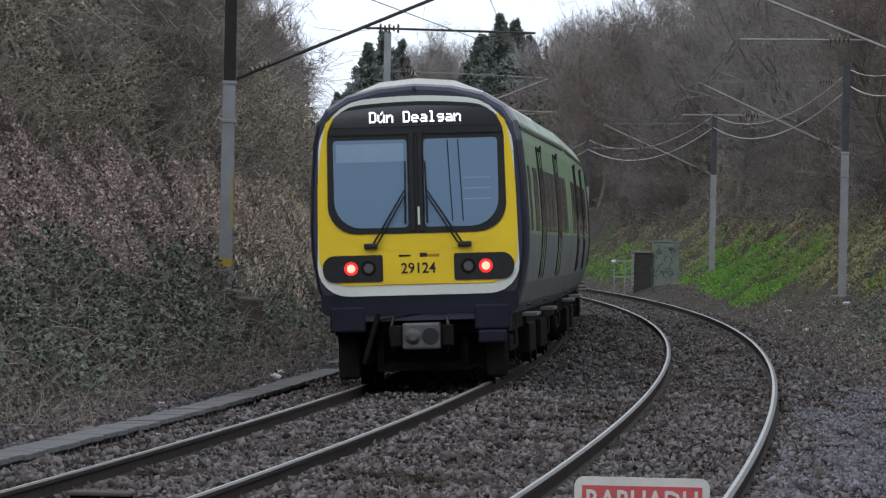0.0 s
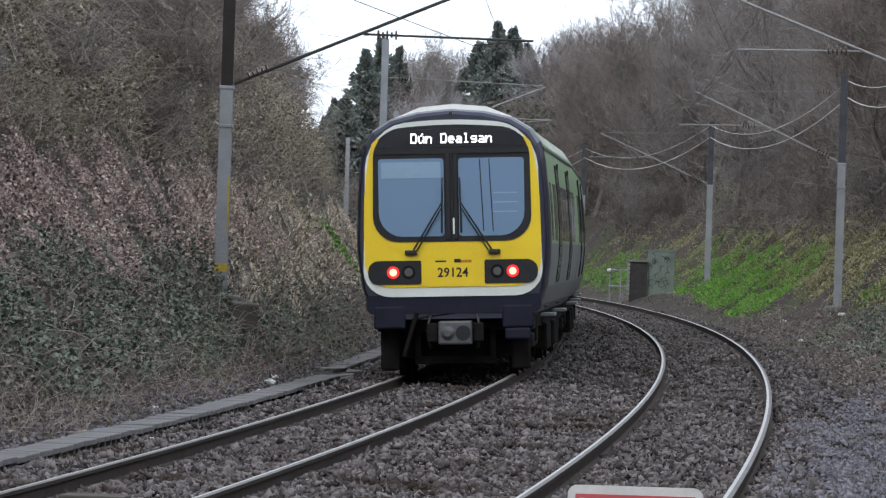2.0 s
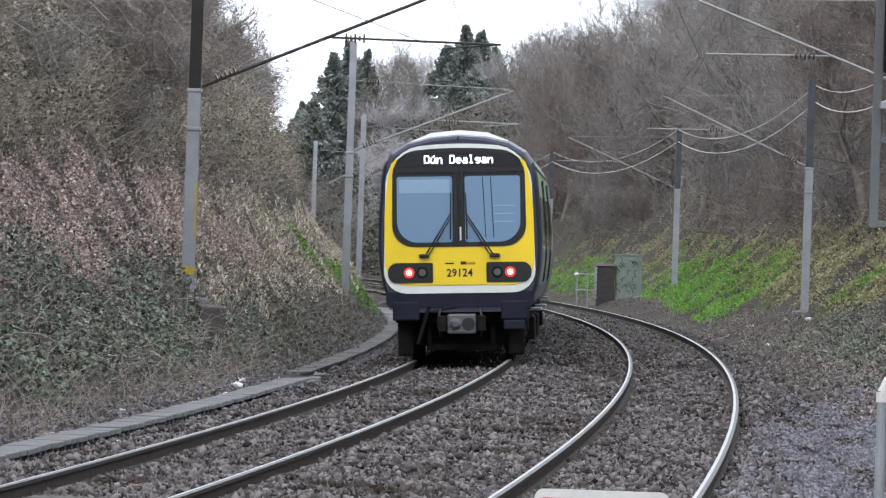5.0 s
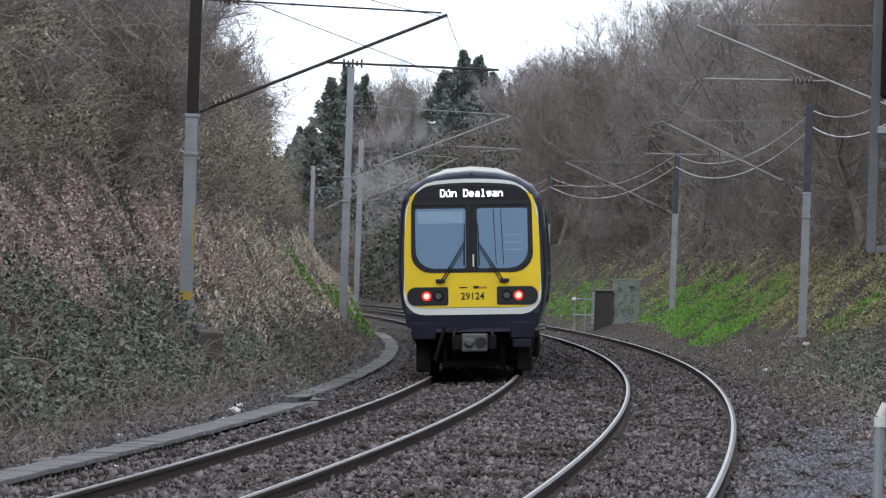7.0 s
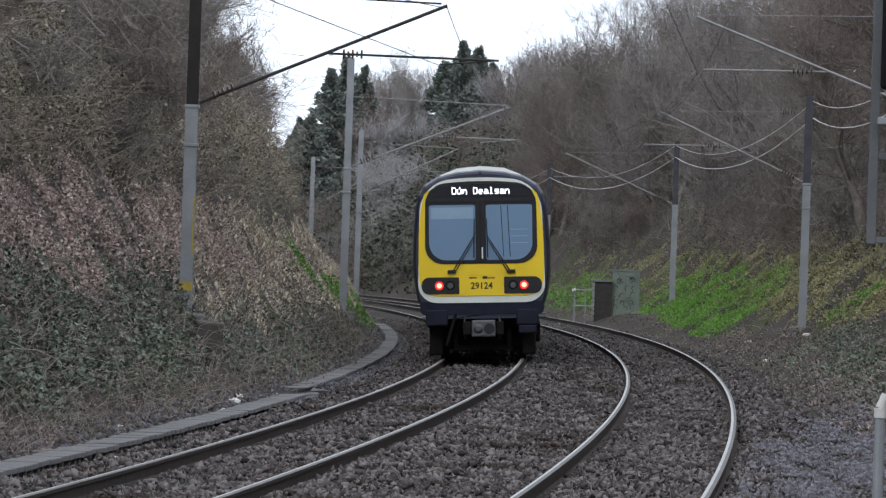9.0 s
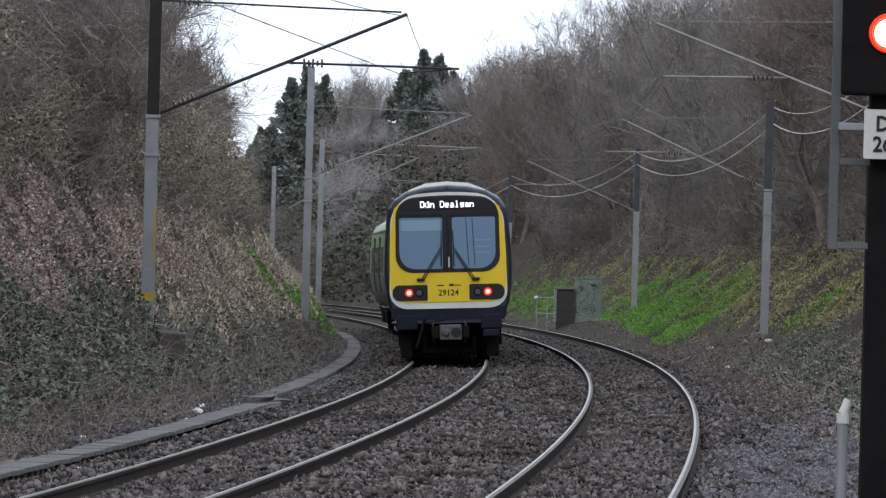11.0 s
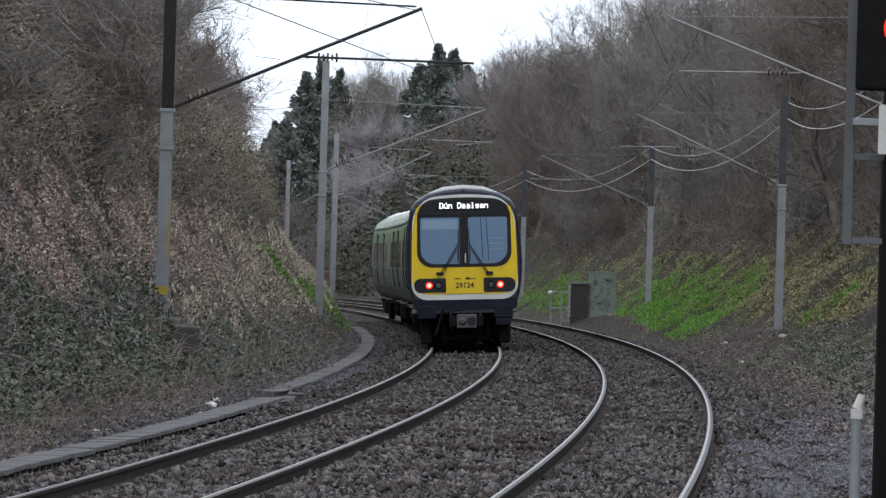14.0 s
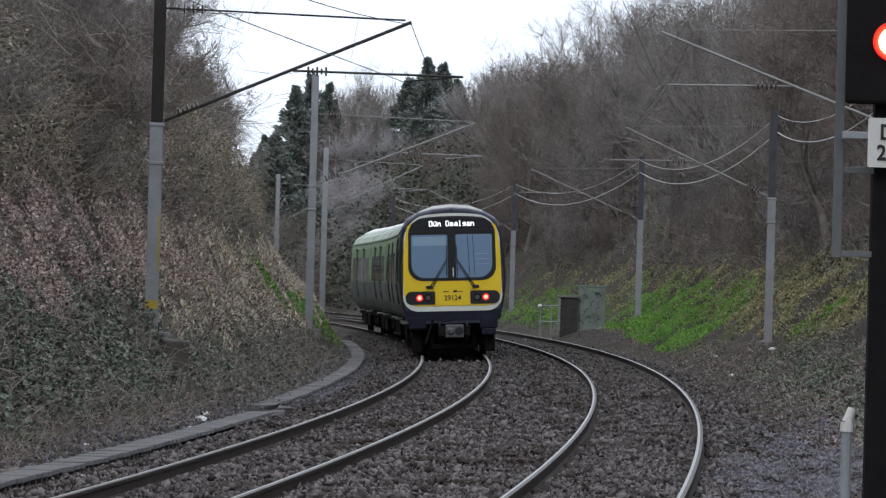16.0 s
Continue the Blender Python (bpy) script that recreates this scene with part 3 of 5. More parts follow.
def build_mast(s, u, side, track_u, base_z, tip, tube_mat, marked=False):
    """A mast with its bracket over the track at track_u; side is +1 where the mast stands to the right of it."""
    m = new("catenary_mast")
    m.matrix_basis = Matrix.Translation(along(s, u)) @ pose(0, 0, 0, 0, 0, turn_at(s))
    reach = track_u - u
    thin = 1.0 if s == 100 else 0.78 if s == 101 else 0.85

    def hsec(name, z0, z1, mt, w, label=""):
        f, b = 0.025, 0.012
        ring = [(-w, -w), (w, -w), (w, -w + f), (b, -w + f), (b, w - f), (w, w - f), (w, w), (-w, w), (-w, w - f), (-b, w - f), (-b, -w + f), (-w, -w + f)]
        bm = bmesh.new()
        low, high = [[bm.verts.new((x, y, z)) for x, y in ring] for z in (z0, z1)]
        for i in range(12):
            bm.faces.new((low[i], low[(i + 1) % 12], high[(i + 1) % 12], high[i]))
        bm.faces.new(high)
        bm.faces.new(low[::-1])
        return part(name, bm, mt, m, label)
    hsec("mast_lower", base_z - 0.5, 4.5, M_GALV, 0.105, "grey galvanised mast column")
    hsec("mast_upper", 4.501, 7.55 if s == 162 and side < 0 else 6.95, M_SIGBLACKISH if marked else M_GALV if side < 0 else M_DARKSTEEL, 0.095, "upper mast column")
    box("footing", -0.32, 0.32, -0.32, 0.32, base_z - 0.9, base_z - 0.02, M_TROUGH, m, "concrete mast footing", 0.03)
    for z in (3.85, 4.5):
        box("collar", -0.125, 0.125, -0.125, 0.125, z, z + 0.06, M_GALV, m, bevel=0.01)
    t = reach + (-0.25 if s == 100 else 0.12 if s == 101 else 0.45 if side < 0 else 0.72)
    if marked:
        box("yellow_band", -0.11, 0.11, -0.113, -0.107, 1.42, 1.56, M_YELLOWMARK, m, "worn yellow painted band")
        box("yellow_tape", 0.080, 0.106, -0.112, -0.107, 2.05, 3.0, M_YELLOWMARK, m, "thin yellow tape strip")
    strut = rod("strut", (-side * 0.12, 0, 4.6), (t, 0, 6.37), 0.029 * thin, tube_mat, m, "steel bracket strut")
    top = rod("top_tube", (-side * 0.1, 0, 6.5), (t - 0.1 * (1 if t > 0 else -1), 0, 6.4), 0.016 * thin * (0.55 if side > 0 else 1.0), tube_mat, m, "steel top tube")
    k = (5.52 - 4.6) / (6.37 - 4.6)
    root = -side * 0.12 + (t + side * 0.12) * k
    reg = rod("registration_tube", (root, 0, 5.5), (reach + tip, 0, 5.47), 0.020 * thin, tube_mat, m, "steel registration tube")
    d = 1 if reach > 0 else -1
    for tube, x, z, dz in ((strut, d * 0.35, 4.74, 0.14), (reg, root + d * 0.25, 5.50, -0.0), (top, d * 0.4, 6.49, -0.005)):
        bm = bmesh.new()
        slope = (6.37 - 4.6) / (t + side * 0.12) if tube is strut else 0
        for i in range(5):
            c = x + d * i * 0.075
            add_rod(bm, (c, 0, z + slope * d * i * 0.075), (c + d * 0.03, 0, z + slope * d * (i * 0.075 + 0.03)), 0.078 if i % 2 == 0 else 0.05, n=10)
        part("insulator", bm, M_INSUL, tube, "ribbed brown insulator")
    rod("steady_arm", (reach + tip - 0.12, 0, 5.46), (reach + (-0.35 if side < 0 else tip - 0.2), 0, 5.37), 0.011, tube_mat, reg)
    tagged(m, "grey steel overhead-line mast with dark top and bracket arm", "catenary mast", group="overhead line masts")
    return m


SPAN = [(-24, 38), (38, 100), (100, 162), (162, 224), (224, 285), (285, 346)]
for s, u, z in ((100, -4.5, 1.05), (162, -3.95, 0.65), (224, -3.2, 0.1), (285, -2.75, -0.1)):
    build_mast(s, u, -1, 0.0, z, 0.65, M_WIRE if s < 110 else M_TUBE, s == 100)
for s, u, z in ((101, 8.75, 0.7), (162, 8.6, 0.65), (224, 8.75, 0.8), (285, 8.65, 0.5), (346, 8.6, 0.5)):
    build_mast(s, u, 1, TRACK_GAP, z, 0.28, M_TUBE)


def tube_line(name, pts, r, m, parent=None, n=5):
    """A thin wire through the points."""
    pts = [Vector(p) for p in pts]
    v, fc = [], []
    for i, p in enumerate(pts):
        d = (pts[min(i + 1, len(pts) - 1)] - pts[max(i - 1, 0)]).normalized()
        a = d.orthogonal().normalized()
        b = d.cross(a)
        v += [p + (a * math.cos(2 * math.pi * j / n) + b * math.sin(2 * math.pi * j / n)) * r for j in range(n)]
    for i in range(len(pts) - 1):
        for j in range(n):
            fc.append((i * n + j, i * n + (j + 1) % n, (i + 1) * n + (j + 1) % n, (i + 1) * n + j))
    return link_mesh(name, v, fc, m, parent)


def hang(s0, u0, z0, s1, u1, z1, sag, k=14):
    a, b = along(s0, u0, z0), along(s1, u1, z1)
    return [a.lerp(b, i / k) - Vector((0, 0, 4 * sag * (i / k) * (1 - i / k))) for i in range(k + 1)]


HUNG = {0.0: ((-24, -3.0, -3.0), (38, -2.6, -2.4), (100, -0.35, -0.25), (162, 0.2, 0.45), (224, -0.2, 0.4), (285, 0.2, 0.4), (346, -0.2, 0.4)),
        TRACK_GAP: ((-24, 3.9, 4.4), (38, 3.9, 4.4), (100, 4.0, 4.5), (162, 4.0, 4.5), (224, 4.0, 4.5), (285, 4.0, 4.5), (346, 4.0, 4.5))}
for tu, sup in HUNG.items():
    line = tagged(new("overhead_line"), "dark copper contact wire and messenger above the track", "overhead wire")
    for (a, ca, ma), (b, cb, mb) in zip(sup, sup[1:]):
        con = hang(a, ca, 5.36, b, cb, 5.36, 0.02)
        mes = hang(a, ma, 6.33, b, mb, 6.33, 0.5)
        fine = 0.007 if tu == 0 else 0.0045
        cw = tube_line("contact_wire", con, fine, M_WIRE, line)
        mw = tube_line("messenger_wire", mes, fine, M_WIRE, line)
        for i in (2, 5, 7, 9, 12):
            tube_line("dropper", [con[i], mes[i]], 0.003, M_WIRE, mw, 4)
for z, sag in ((6.8, 0.8), (6.35, 0.85)):
    feeder = tagged(new("feeder_cable"), "pale sagging feeder cable slung from mast to mast", "cable")
    for a, b in SPAN[2:]:
        tube_line("span", hang(a, 8.7, z, b, 8.7, z, sag), 0.012 if z < 6.5 else 0.009, M_PALEWIRE, feeder)


def motions():
    """The train draws away along the near-side track."""
    def reach(t):
        return (((0.0009202 * t -0.027169) * t +0.22422) * t +4.6699) * t +78.245
    for i, car in enumerate(CARS):
        rows = []
        for j in range(33):
            t = j * 0.5
            s = reach(t) + i * 20.45
            a, b = along(s + 3.0, 0), along(s + 16.4, 0)
            way = (b - a).normalized()
            p = a - way * 3.0
            yaw = math.degrees(math.atan2(-way.x, way.y))
            rows.append((t, pose(p.x, p.y, 0.0, 0, -2.75, yaw)))
        walk(car, rows)

# ---- plants: scattered leaves, stems and blades, and bare trees ----
M_IVY = mat("ivy leaves", (0.008, 0.014, 0.008), (0.23, 0.265, 0.205), 0.5, scale=0.7, fine=30, bump=0, island=0.65)
M_DEADLEAF = mat("dead bramble leaves", (0.033, 0.027, 0.026), (0.36, 0.295, 0.28), 0.8, scale=0.6, fine=30, bump=0, island=0.6)
M_BRACKEN = mat("russet dead bracken", (0.135, 0.100, 0.090), (0.70, 0.545, 0.49), 0.9, scale=0.6, fine=20, bump=0, island=0.6)
M_DRYGRASS = mat("dry straw grass", (0.25, 0.21, 0.16), (0.78, 0.675, 0.54), 0.9, scale=0.5, fine=20, bump=0, island=0.6)
M_GRASS = mat("fresh green grass", (0.062, 0.140, 0.034), (0.195, 0.385, 0.066), 0.7, scale=0.6, fine=20, bump=0, island=0.6)
M_STEM = mat("bramble stems", (0.09, 0.072, 0.062), (0.46, 0.39, 0.335), 0.85, scale=0.8, fine=20, bump=0, island=0.6)
M_BARK = mat("grey-brown bark", (0.085, 0.073, 0.064), (0.21, 0.182, 0.16), 0.9, scale=3, fine=30, bump=0.4)
M_TWIG = mat("bare winter twigs", (0.050, 0.041, 0.037), (0.29, 0.238, 0.213), 0.9, scale=0.5, fine=10, bump=0, island=0.5)
M_TWIGGREY = mat("grey winter twigs", (0.075, 0.068, 0.065), (0.37, 0.34, 0.32), 0.9, scale=0.5, fine=10, bump=0, island=0.5)
# exhaust and distance haze put into the twig colour
M_TWIGPALE = mat("pale grey haze-painted twigs", (0.16, 0.15, 0.155), (0.52, 0.49, 0.49), 0.9, scale=0.5, fine=10, bump=0, island=0.5)
# needle green lifted and greyed, with distance haze mixed into the colour
M_NEEDLE = mat("conifer foliage lightened for haze", (0.055, 0.071, 0.068), (0.235, 0.26, 0.23), 0.7, scale=0.6, fine=10, bump=0, island=0.5)
M_BRANCH = mat("pale weathered branches", (0.12, 0.102, 0.092), (0.42, 0.37, 0.34), 0.85, scale=0.8, fine=20, bump=0, island=0.6)
RNG = np.random.default_rng(7)


def unit(v):
    return v / np.maximum(np.linalg.norm(v, axis=-1, keepdims=True), 1e-9)


def pick_ground(n, s0, s1, u0, u1, near=1.0):
    """Random places on the banks, thinner with distance."""
    q = RNG.random(n)
    s = (s0 ** -near + q * (s1 ** -near - s0 ** -near)) ** (-1 / near)
    return s, u0 + RNG.random(n) * (u1 - u0)


def clumps(s, u, seed, size):
    """A lumpy mask from 0 to 1 over the banks."""
    r = np.random.default_rng(seed)
    v = 0
    for i in range(5):
        a, b, c = r.uniform(0.5, 2.2, 3)
        v = v + np.sin(s * a / size + c * 7) * np.sin(u * b * 2.2 / size + a * 9 + s * 0.3 * b / size)
    return 0.5 + v / 4.5


def leaf_mesh(name, s, u, size, material, label, category, lift=(0.0, 0.25), flat=0.5):
    """Leaves as small folded blades lying over the ground."""
    n = len(s)
    z = ground_z(s, u) + RNG.uniform(*lift, n)
    p = along_np(s, u, z)
    a = unit(RNG.normal(size=(n, 3)) * np.array([1, 1, flat]))
    b = unit(np.cross(a, RNG.normal(size=(n, 3))))
    c = np.cross(a, b)
    L = size * RNG.uniform(0.6, 1.4, n)[:, None]
    W = L * 0.42
    V = np.stack([p - a * L * 0.5, p + b * W + c * L * 0.12, p + a * L * 0.5, p - b * W + c * L * 0.12], 1).reshape(-1, 3)
    F = np.arange(4 * n).reshape(n, 4)
    F = np.concatenate([F[:, [0, 1, 2]], F[:, [0, 2, 3]]])
    ob = link_mesh(name, V, F, material)
    return tagged(ob, label, category, kind="stuff")


def blade_mesh(name, s, u, length, width, material, label, category, lean=0.5):
    """Grass or bracken blades that rise and bend over."""
    n = len(s)
    p = along_np(s, u, ground_z(s, u) - 0.03)
    L = length * RNG.uniform(0.5, 1.5, n)[:, None]
    out = unit(RNG.normal(size=(n, 3)) * np.array([1, 1, 0.1]))
    side = unit(np.cross(out, np.array([0, 0, 1.0]))) * width
    up = np.array([0, 0, 1.0])
    m = p + up * L * 0.65 + out * L * lean * 0.35
    t = p + up * L * RNG.uniform(0.5, 1.0, n)[:, None] + out * L * lean
    V = np.stack([p - side, p + side, m + side * 0.8, m - side * 0.8, t], 1).reshape(-1, 3)
    k = np.arange(n)[:, None] * 5
    F = np.concatenate([k + np.array([[0, 1, 2]]), k + np.array([[0, 2, 3]]), k + np.array([[3, 2, 4]])])
    ob = link_mesh(name, V, F, material)
    return tagged(ob, label, category, kind="stuff")


def prisms(p0, p1, r0, r1, k=3):
    """Tapered k-sided sticks from arrays of ends and radii."""
    n = len(p0)
    d = unit(p1 - p0)
    ref = np.where(np.abs(d[:, 2:3]) > 0.9, np.array([[1.0, 0, 0]]), np.array([[0, 0, 1.0]]))
    a = unit(np.cross(d, ref))
    b = np.cross(d, a)
    ang = np.arange(k) * 2 * np.pi / k
    ring = a[:, None] * np.cos(ang)[None, :, None] + b[:, None] * np.sin(ang)[None, :, None]
    V = np.concatenate([p0[:, None] + ring * r0[:, None, None], p1[:, None] + ring * r1[:, None, None]], 1).reshape(-1, 3)
    base = np.arange(n)[:, None] * 2 * k
    F = np.concatenate([base + np.array([[j, (j + 1) % k, k + (j + 1) % k, k + j]]) for j in range(k)])
    return V, F


def bramble_mesh(name, s, u, length, material, label, category, r=0.006, segs=4, droop=1.0):
    """Arching stems."""
    n = len(s)
    p = along_np(s, u, ground_z(s, u))
    d = unit(RNG.normal(size=(n, 3)) * np.array([1, 1, 0.4]) + np.array([0, 0, 1.1]))
    L = length * RNG.uniform(0.4, 1.4, n)[:, None] / segs
    A, B, R0, R1 = [], [], [], []
    for i in range(segs):
        q = p + d * L
        A.append(p), B.append(q)
        R0.append(np.full(n, r * (1 - 0.2 * i))), R1.append(np.full(n, r * (0.8 - 0.2 * i)))
        p = q
        d = unit(d + np.array([0, 0, -0.35 * droop]) + RNG.normal(size=(n, 3)) * 0.25)
    V, F = prisms(np.concatenate(A), np.concatenate(B), np.concatenate(R0), np.concatenate(R1))
    ob = link_mesh(name, V, F, material)
    return tagged(ob, label, category, kind="stuff")


def keep(s, u, mask):
    k = RNG.random(len(s)) < mask
    return s[k], u[k]


def soft_band(h, lo, hi, edge):
    """1 between lo and hi, fading over edge on both sides."""
    return np.clip((h - lo) / edge + 0.5, 0, 1) * np.clip((hi - h) / edge + 0.5, 0, 1)


def plant_left_bank():
    # bare litter at the foot, dark ivy low on the slope, russet litter and straw grass over it, scrub above
    s, u = pick_ground(240000, 44, 190, -6.0, -3.0, 1.6)
    h = ground_z(s, u) + 0.35 * (clumps(s, u, 33, 2.6) - 0.5)
    ivy = soft_band(h, 0.15, 1.75, 0.5) * np.clip((106 - s) / 8, 0, 1) + 0.30 * soft_band(h, -0.2, 1.0, 0.5) * np.clip((s - 98) / 8, 0, 1) * np.clip((150 - s) / 20, 0, 1)
    leaf_mesh("ivy", *keep(s, u, ivy * (0.12 + 0.88 * patchy(s, u, 3, 0.9, 0.45))), 0.066, M_IVY, "dark green ivy trailing over the foot of the bank", "ivy", (0.0, 0.30))
    s, u = pick_ground(150000, 44, 215, -7.0, -2.75, 1.4)
    leaf_mesh("dead_leaves", *keep(s, u, (0.1 + 0.9 * patchy(s, u, 5, 1.0, 0.5)) * np.clip((-2.8 - u) / 1.8, 0.08, 1)), 0.052, M_DEADLEAF, "brown dead leaves and bramble litter on the bank", "dead leaves", (0.0, 0.25))
    s, u = pick_ground(330000, 48, 150, -6.4, -4.2, 1.4)
    h = ground_z(s, u) + 0.4 * (clumps(s, u, 34, 3.0) - 0.5)
    br = soft_band(h, 1.65, 3.2, 0.5) * (0.15 + 0.85 * patchy(s, u, 8, 1.2, 0.5)) * np.clip((140 - s) / 30, 0, 1)
    leaf_mesh("bracken", *keep(s, u, br), 0.054, M_BRACKEN, "russet-brown dead bracken matted across the bank", "bracken", (0.0, 0.22), 0.8)
    s, u = pick_ground(300000, 98, 222, -6.0, -3.2, 1.0)
    h = ground_z(s, u)
    gr = soft_band(h - 0.25 * patchy(s, u, 36, 3.0, 0.8), 0.85, 2.75, 0.7) * np.clip((s - 100) / 16, 0, 1) * (0.1 + 0.9 * patchy(s, u, 9, 1.6, 0.6))
    blade_mesh("dry_grass", *keep(s, u, gr), 0.12, 0.017, M_DRYGRASS, "pale straw-coloured dry grass on the bank", "dry grass", 1.1)
    s, u = pick_ground(160000, 128, 215, -6.0, -3.1, 0.8)
    h = ground_z(s, u)
    line = np.interp(s, [128, 147, 159, 170, 192], [2.75, 2.2, 1.55, 0.8, 0.05])
    gg = np.exp(-((h - line) / 0.38) ** 2) * 0.7 * patchy(s, u, 12, 3.5, 0.7, 0.45, 0.75) * np.clip((s - 130) / 14, 0, 1)
    leaf_mesh("green_grass", *keep(s, u, gg), 0.085, M_GRASS, "bright green grass along the brow of the bank", "grass", (0.0, 0.16), 0.9)
    s, u = pick_ground(8500, 46, 200, -6.6, -3.1, 1.2)
    bramble_mesh("bramble", s, u, 0.8, M_STEM, "tangled brown bramble stems on the bank", "bramble", 0.0055)
    s, u = pick_ground(420, 60, 190, -6.4, -3.6, 1.2)
    bramble_mesh("long_bramble", s, u, 1.7, M_BRANCH, "long pale bramble runners over the bank", "bramble", 0.010, 7, 1.4)
    s, u = pick_ground(26000, 50, 225, -9.5, -5.7, 1.1)
    bramble_mesh("scrub", *keep(s, u, (0.25 + 0.75 * patchy(s, u, 16, 1.6, 0.8)) * np.clip((u + 9.5) / 1.5, 0.35, 1)), 1.35, M_SCRUBTWIG, "dense brown leafless scrub near the top of the bank", "scrub", 0.009, 4, 0.8)
    s, u = pick_ground(2600, 56, 215, -9.4, -6.7, 1.1)
    bramble_mesh("tangled_branches", s, u, 2.9, M_BRANCH, "pale tangled branches arching out of the scrub", "branches", 0.020, 7, 0.75)
    s, u = pick_ground(150000, 50, 225, -8.2, -5.65, 1.1)
    leaf_mesh("scrub_leaves", *keep(s, u, (0.08 + 0.92 * patchy(s, u, 15, 1.5, 0.8)) * np.clip((u + 8.2) / 1.4, 0, 1)), 0.066, M_SCRUBLEAF, "dull olive-brown leaves caught in the scrub", "scrub leaves", (0.0, 1.15))


def plant_right_bank():
    s, u = pick_ground(130000, 84, 172, 6.9, 11.6, 1.2)
    h = ground_z(s, u)
    weeds = soft_band(h, 0.0, 0.95, 0.45) * np.clip((154 - s) / 8, 0, 1) * (0.05 + 0.95 * patchy(s, u, 21, 2.0, 0.5)) + 0.8 * np.exp(-((s - 161) / 3.0) ** 2) * np.clip((u - 8.4) / 0.5, 0, 1)
    leaf_mesh("ivy", *keep(s, u, weeds), 0.060, M_IVY, "dark green ivy and weeds beside the ballast", "ivy", (0.0, 0.16))
    s, u = pick_ground(190000, 84, 330, 6.2, 17, 1.0)
    leaf_mesh("dead_leaves", *keep(s, u, (0.06 + 0.94 * patchy(s, u, 23, 2.0, 0.5)) * (1 - 0.9 * soft_band(s, 140, 240, 6) * soft_band(u, 8.2, 11.3, 0.8)) * np.clip((u - 6.0) / 2.0, 0.25, 1) * np.clip((12.5 - u) / 2.5, 0.3, 1)), 0.052, M_DEADLEAF, "brown dead leaves on the far bank", "dead leaves", (0.0, 0.14))
    s, u = pick_ground(620000, 128, 300, 7.3, 11.8, 0.8)
    wob = 5 * (clumps(s, u, 26, 4.0) - 0.5)
    spot = 1.5 * soft_band(s + wob - 1.5 * (u - 9), 190, 233, 14) * soft_band(u + 0.12 * wob, 7.75, 10.2, 1.1)
    spot = spot + 0.5 * np.exp(-((s - 152.5 + (u - 8.7) * 1.2) / 1.2) ** 2) * soft_band(u, 8.7, 11.2, 0.6) + 0.9 * np.exp(-((s - 268) / 20) ** 2 - ((u - 9.0) / 0.8) ** 2)
    leaf_mesh("green_grass", *keep(s, u, np.clip(spot * (0.2 + 0.9 * patchy(s, u, 25, 2.4, 0.5)), 0, 1)), 0.060, M_GRASS, "bright green grass patch on the bank beside the cabinet", "grass", (0.0, 0.15), 0.9)
    s, u = pick_ground(330000, 138, 300, 8.2, 12.2, 0.8)
    dg = soft_band(u + 0.5 * (clumps(s, u, 28, 3.0) - 0.5), 9.0, 11.4, 0.8) * 1.7 * (soft_band(s, 164, 206, 4) + 0.5 * soft_band(s, 142, 156, 3) + 0.4 * soft_band(s, 206, 290, 6)) * (0.2 + 0.8 * patchy(s, u, 27, 2.5, 0.5))
    leaf_mesh("dry_grass", *keep(s, u, dg), 0.062, M_OLIVEGRASS, "olive and straw dry grass along the bank", "dry grass", (0.0, 0.12), 0.8)
    s, u = pick_ground(5000, 60, 260, 7.0, 12.0, 1.1)
    bramble_mesh("bramble", s, u, 0.6, M_STEM, "loose brown bramble stems on the bank", "bramble", 0.006)
    s, u = pick_ground(3600, 112, 350, 11.3, 20.0, 0.9)
    bramble_mesh("tangled_branches", s, u, 3.4, M_TWIGGREY, "pale tangled branches among the trees", "branches", 0.013, 8, 0.9)
    s, u = pick_ground(19000, 105, 460, 10.9, 24.0, 0.7)
    bramble_mesh("scrub", s, u, 2.0, M_TWIG, "dense grey-brown leafless scrub under the trees", "scrub", 0.012, 4, 0.6)
    s, u = pick_ground(30000, 120, 300, 10.6, 13.5, 0.6)
    leaf_mesh("scrub_leaves", *keep(s, u, 0.5 * patchy(s, u, 35, 3.0, 0.9)), 0.085, M_THICKET, "dull olive leaves low in the scrub", "scrub leaves", (0.0, 0.8))
    s, u = pick_ground(26000, 345, 440, 7.2, 18.0, 1.0)
    leaf_mesh("ivy_thicket", *keep(s, u, np.clip(clumps(s, u, 41, 5.0) * 2.0 - 0.35, 0, 1)), 0.24, M_THICKET, "dark ivy-clad thicket where the line bends out of sight", "thicket", (0.0, 3.6))


M_SCRUBLEAF = mat("dull olive scrub leaves", (0.045, 0.041, 0.030), (0.42, 0.38, 0.28), 0.8, scale=0.5, fine=20, bump=0, island=0.6)
M_SCRUBTWIG = mat("dry brown scrub stems", (0.07, 0.058, 0.048), (0.44, 0.365, 0.30), 0.9, scale=0.5, fine=10, bump=0, island=0.6)
M_OLIVEGRASS = mat("olive winter grass", (0.10, 0.095, 0.05), (0.40, 0.37, 0.21), 0.85, scale=0.5, fine=20, bump=0, island=0.6)
# leaf colour darkened to paint the shadowy depth of the thicket
M_THICKET = mat("thicket ivy with shade in its colour", (0.022, 0.028, 0.021), (0.11, 0.117, 0.085), 0.7, scale=0.3, fine=8, bump=0, island=0.6)
plant_left_bank()
plant_right_bank()


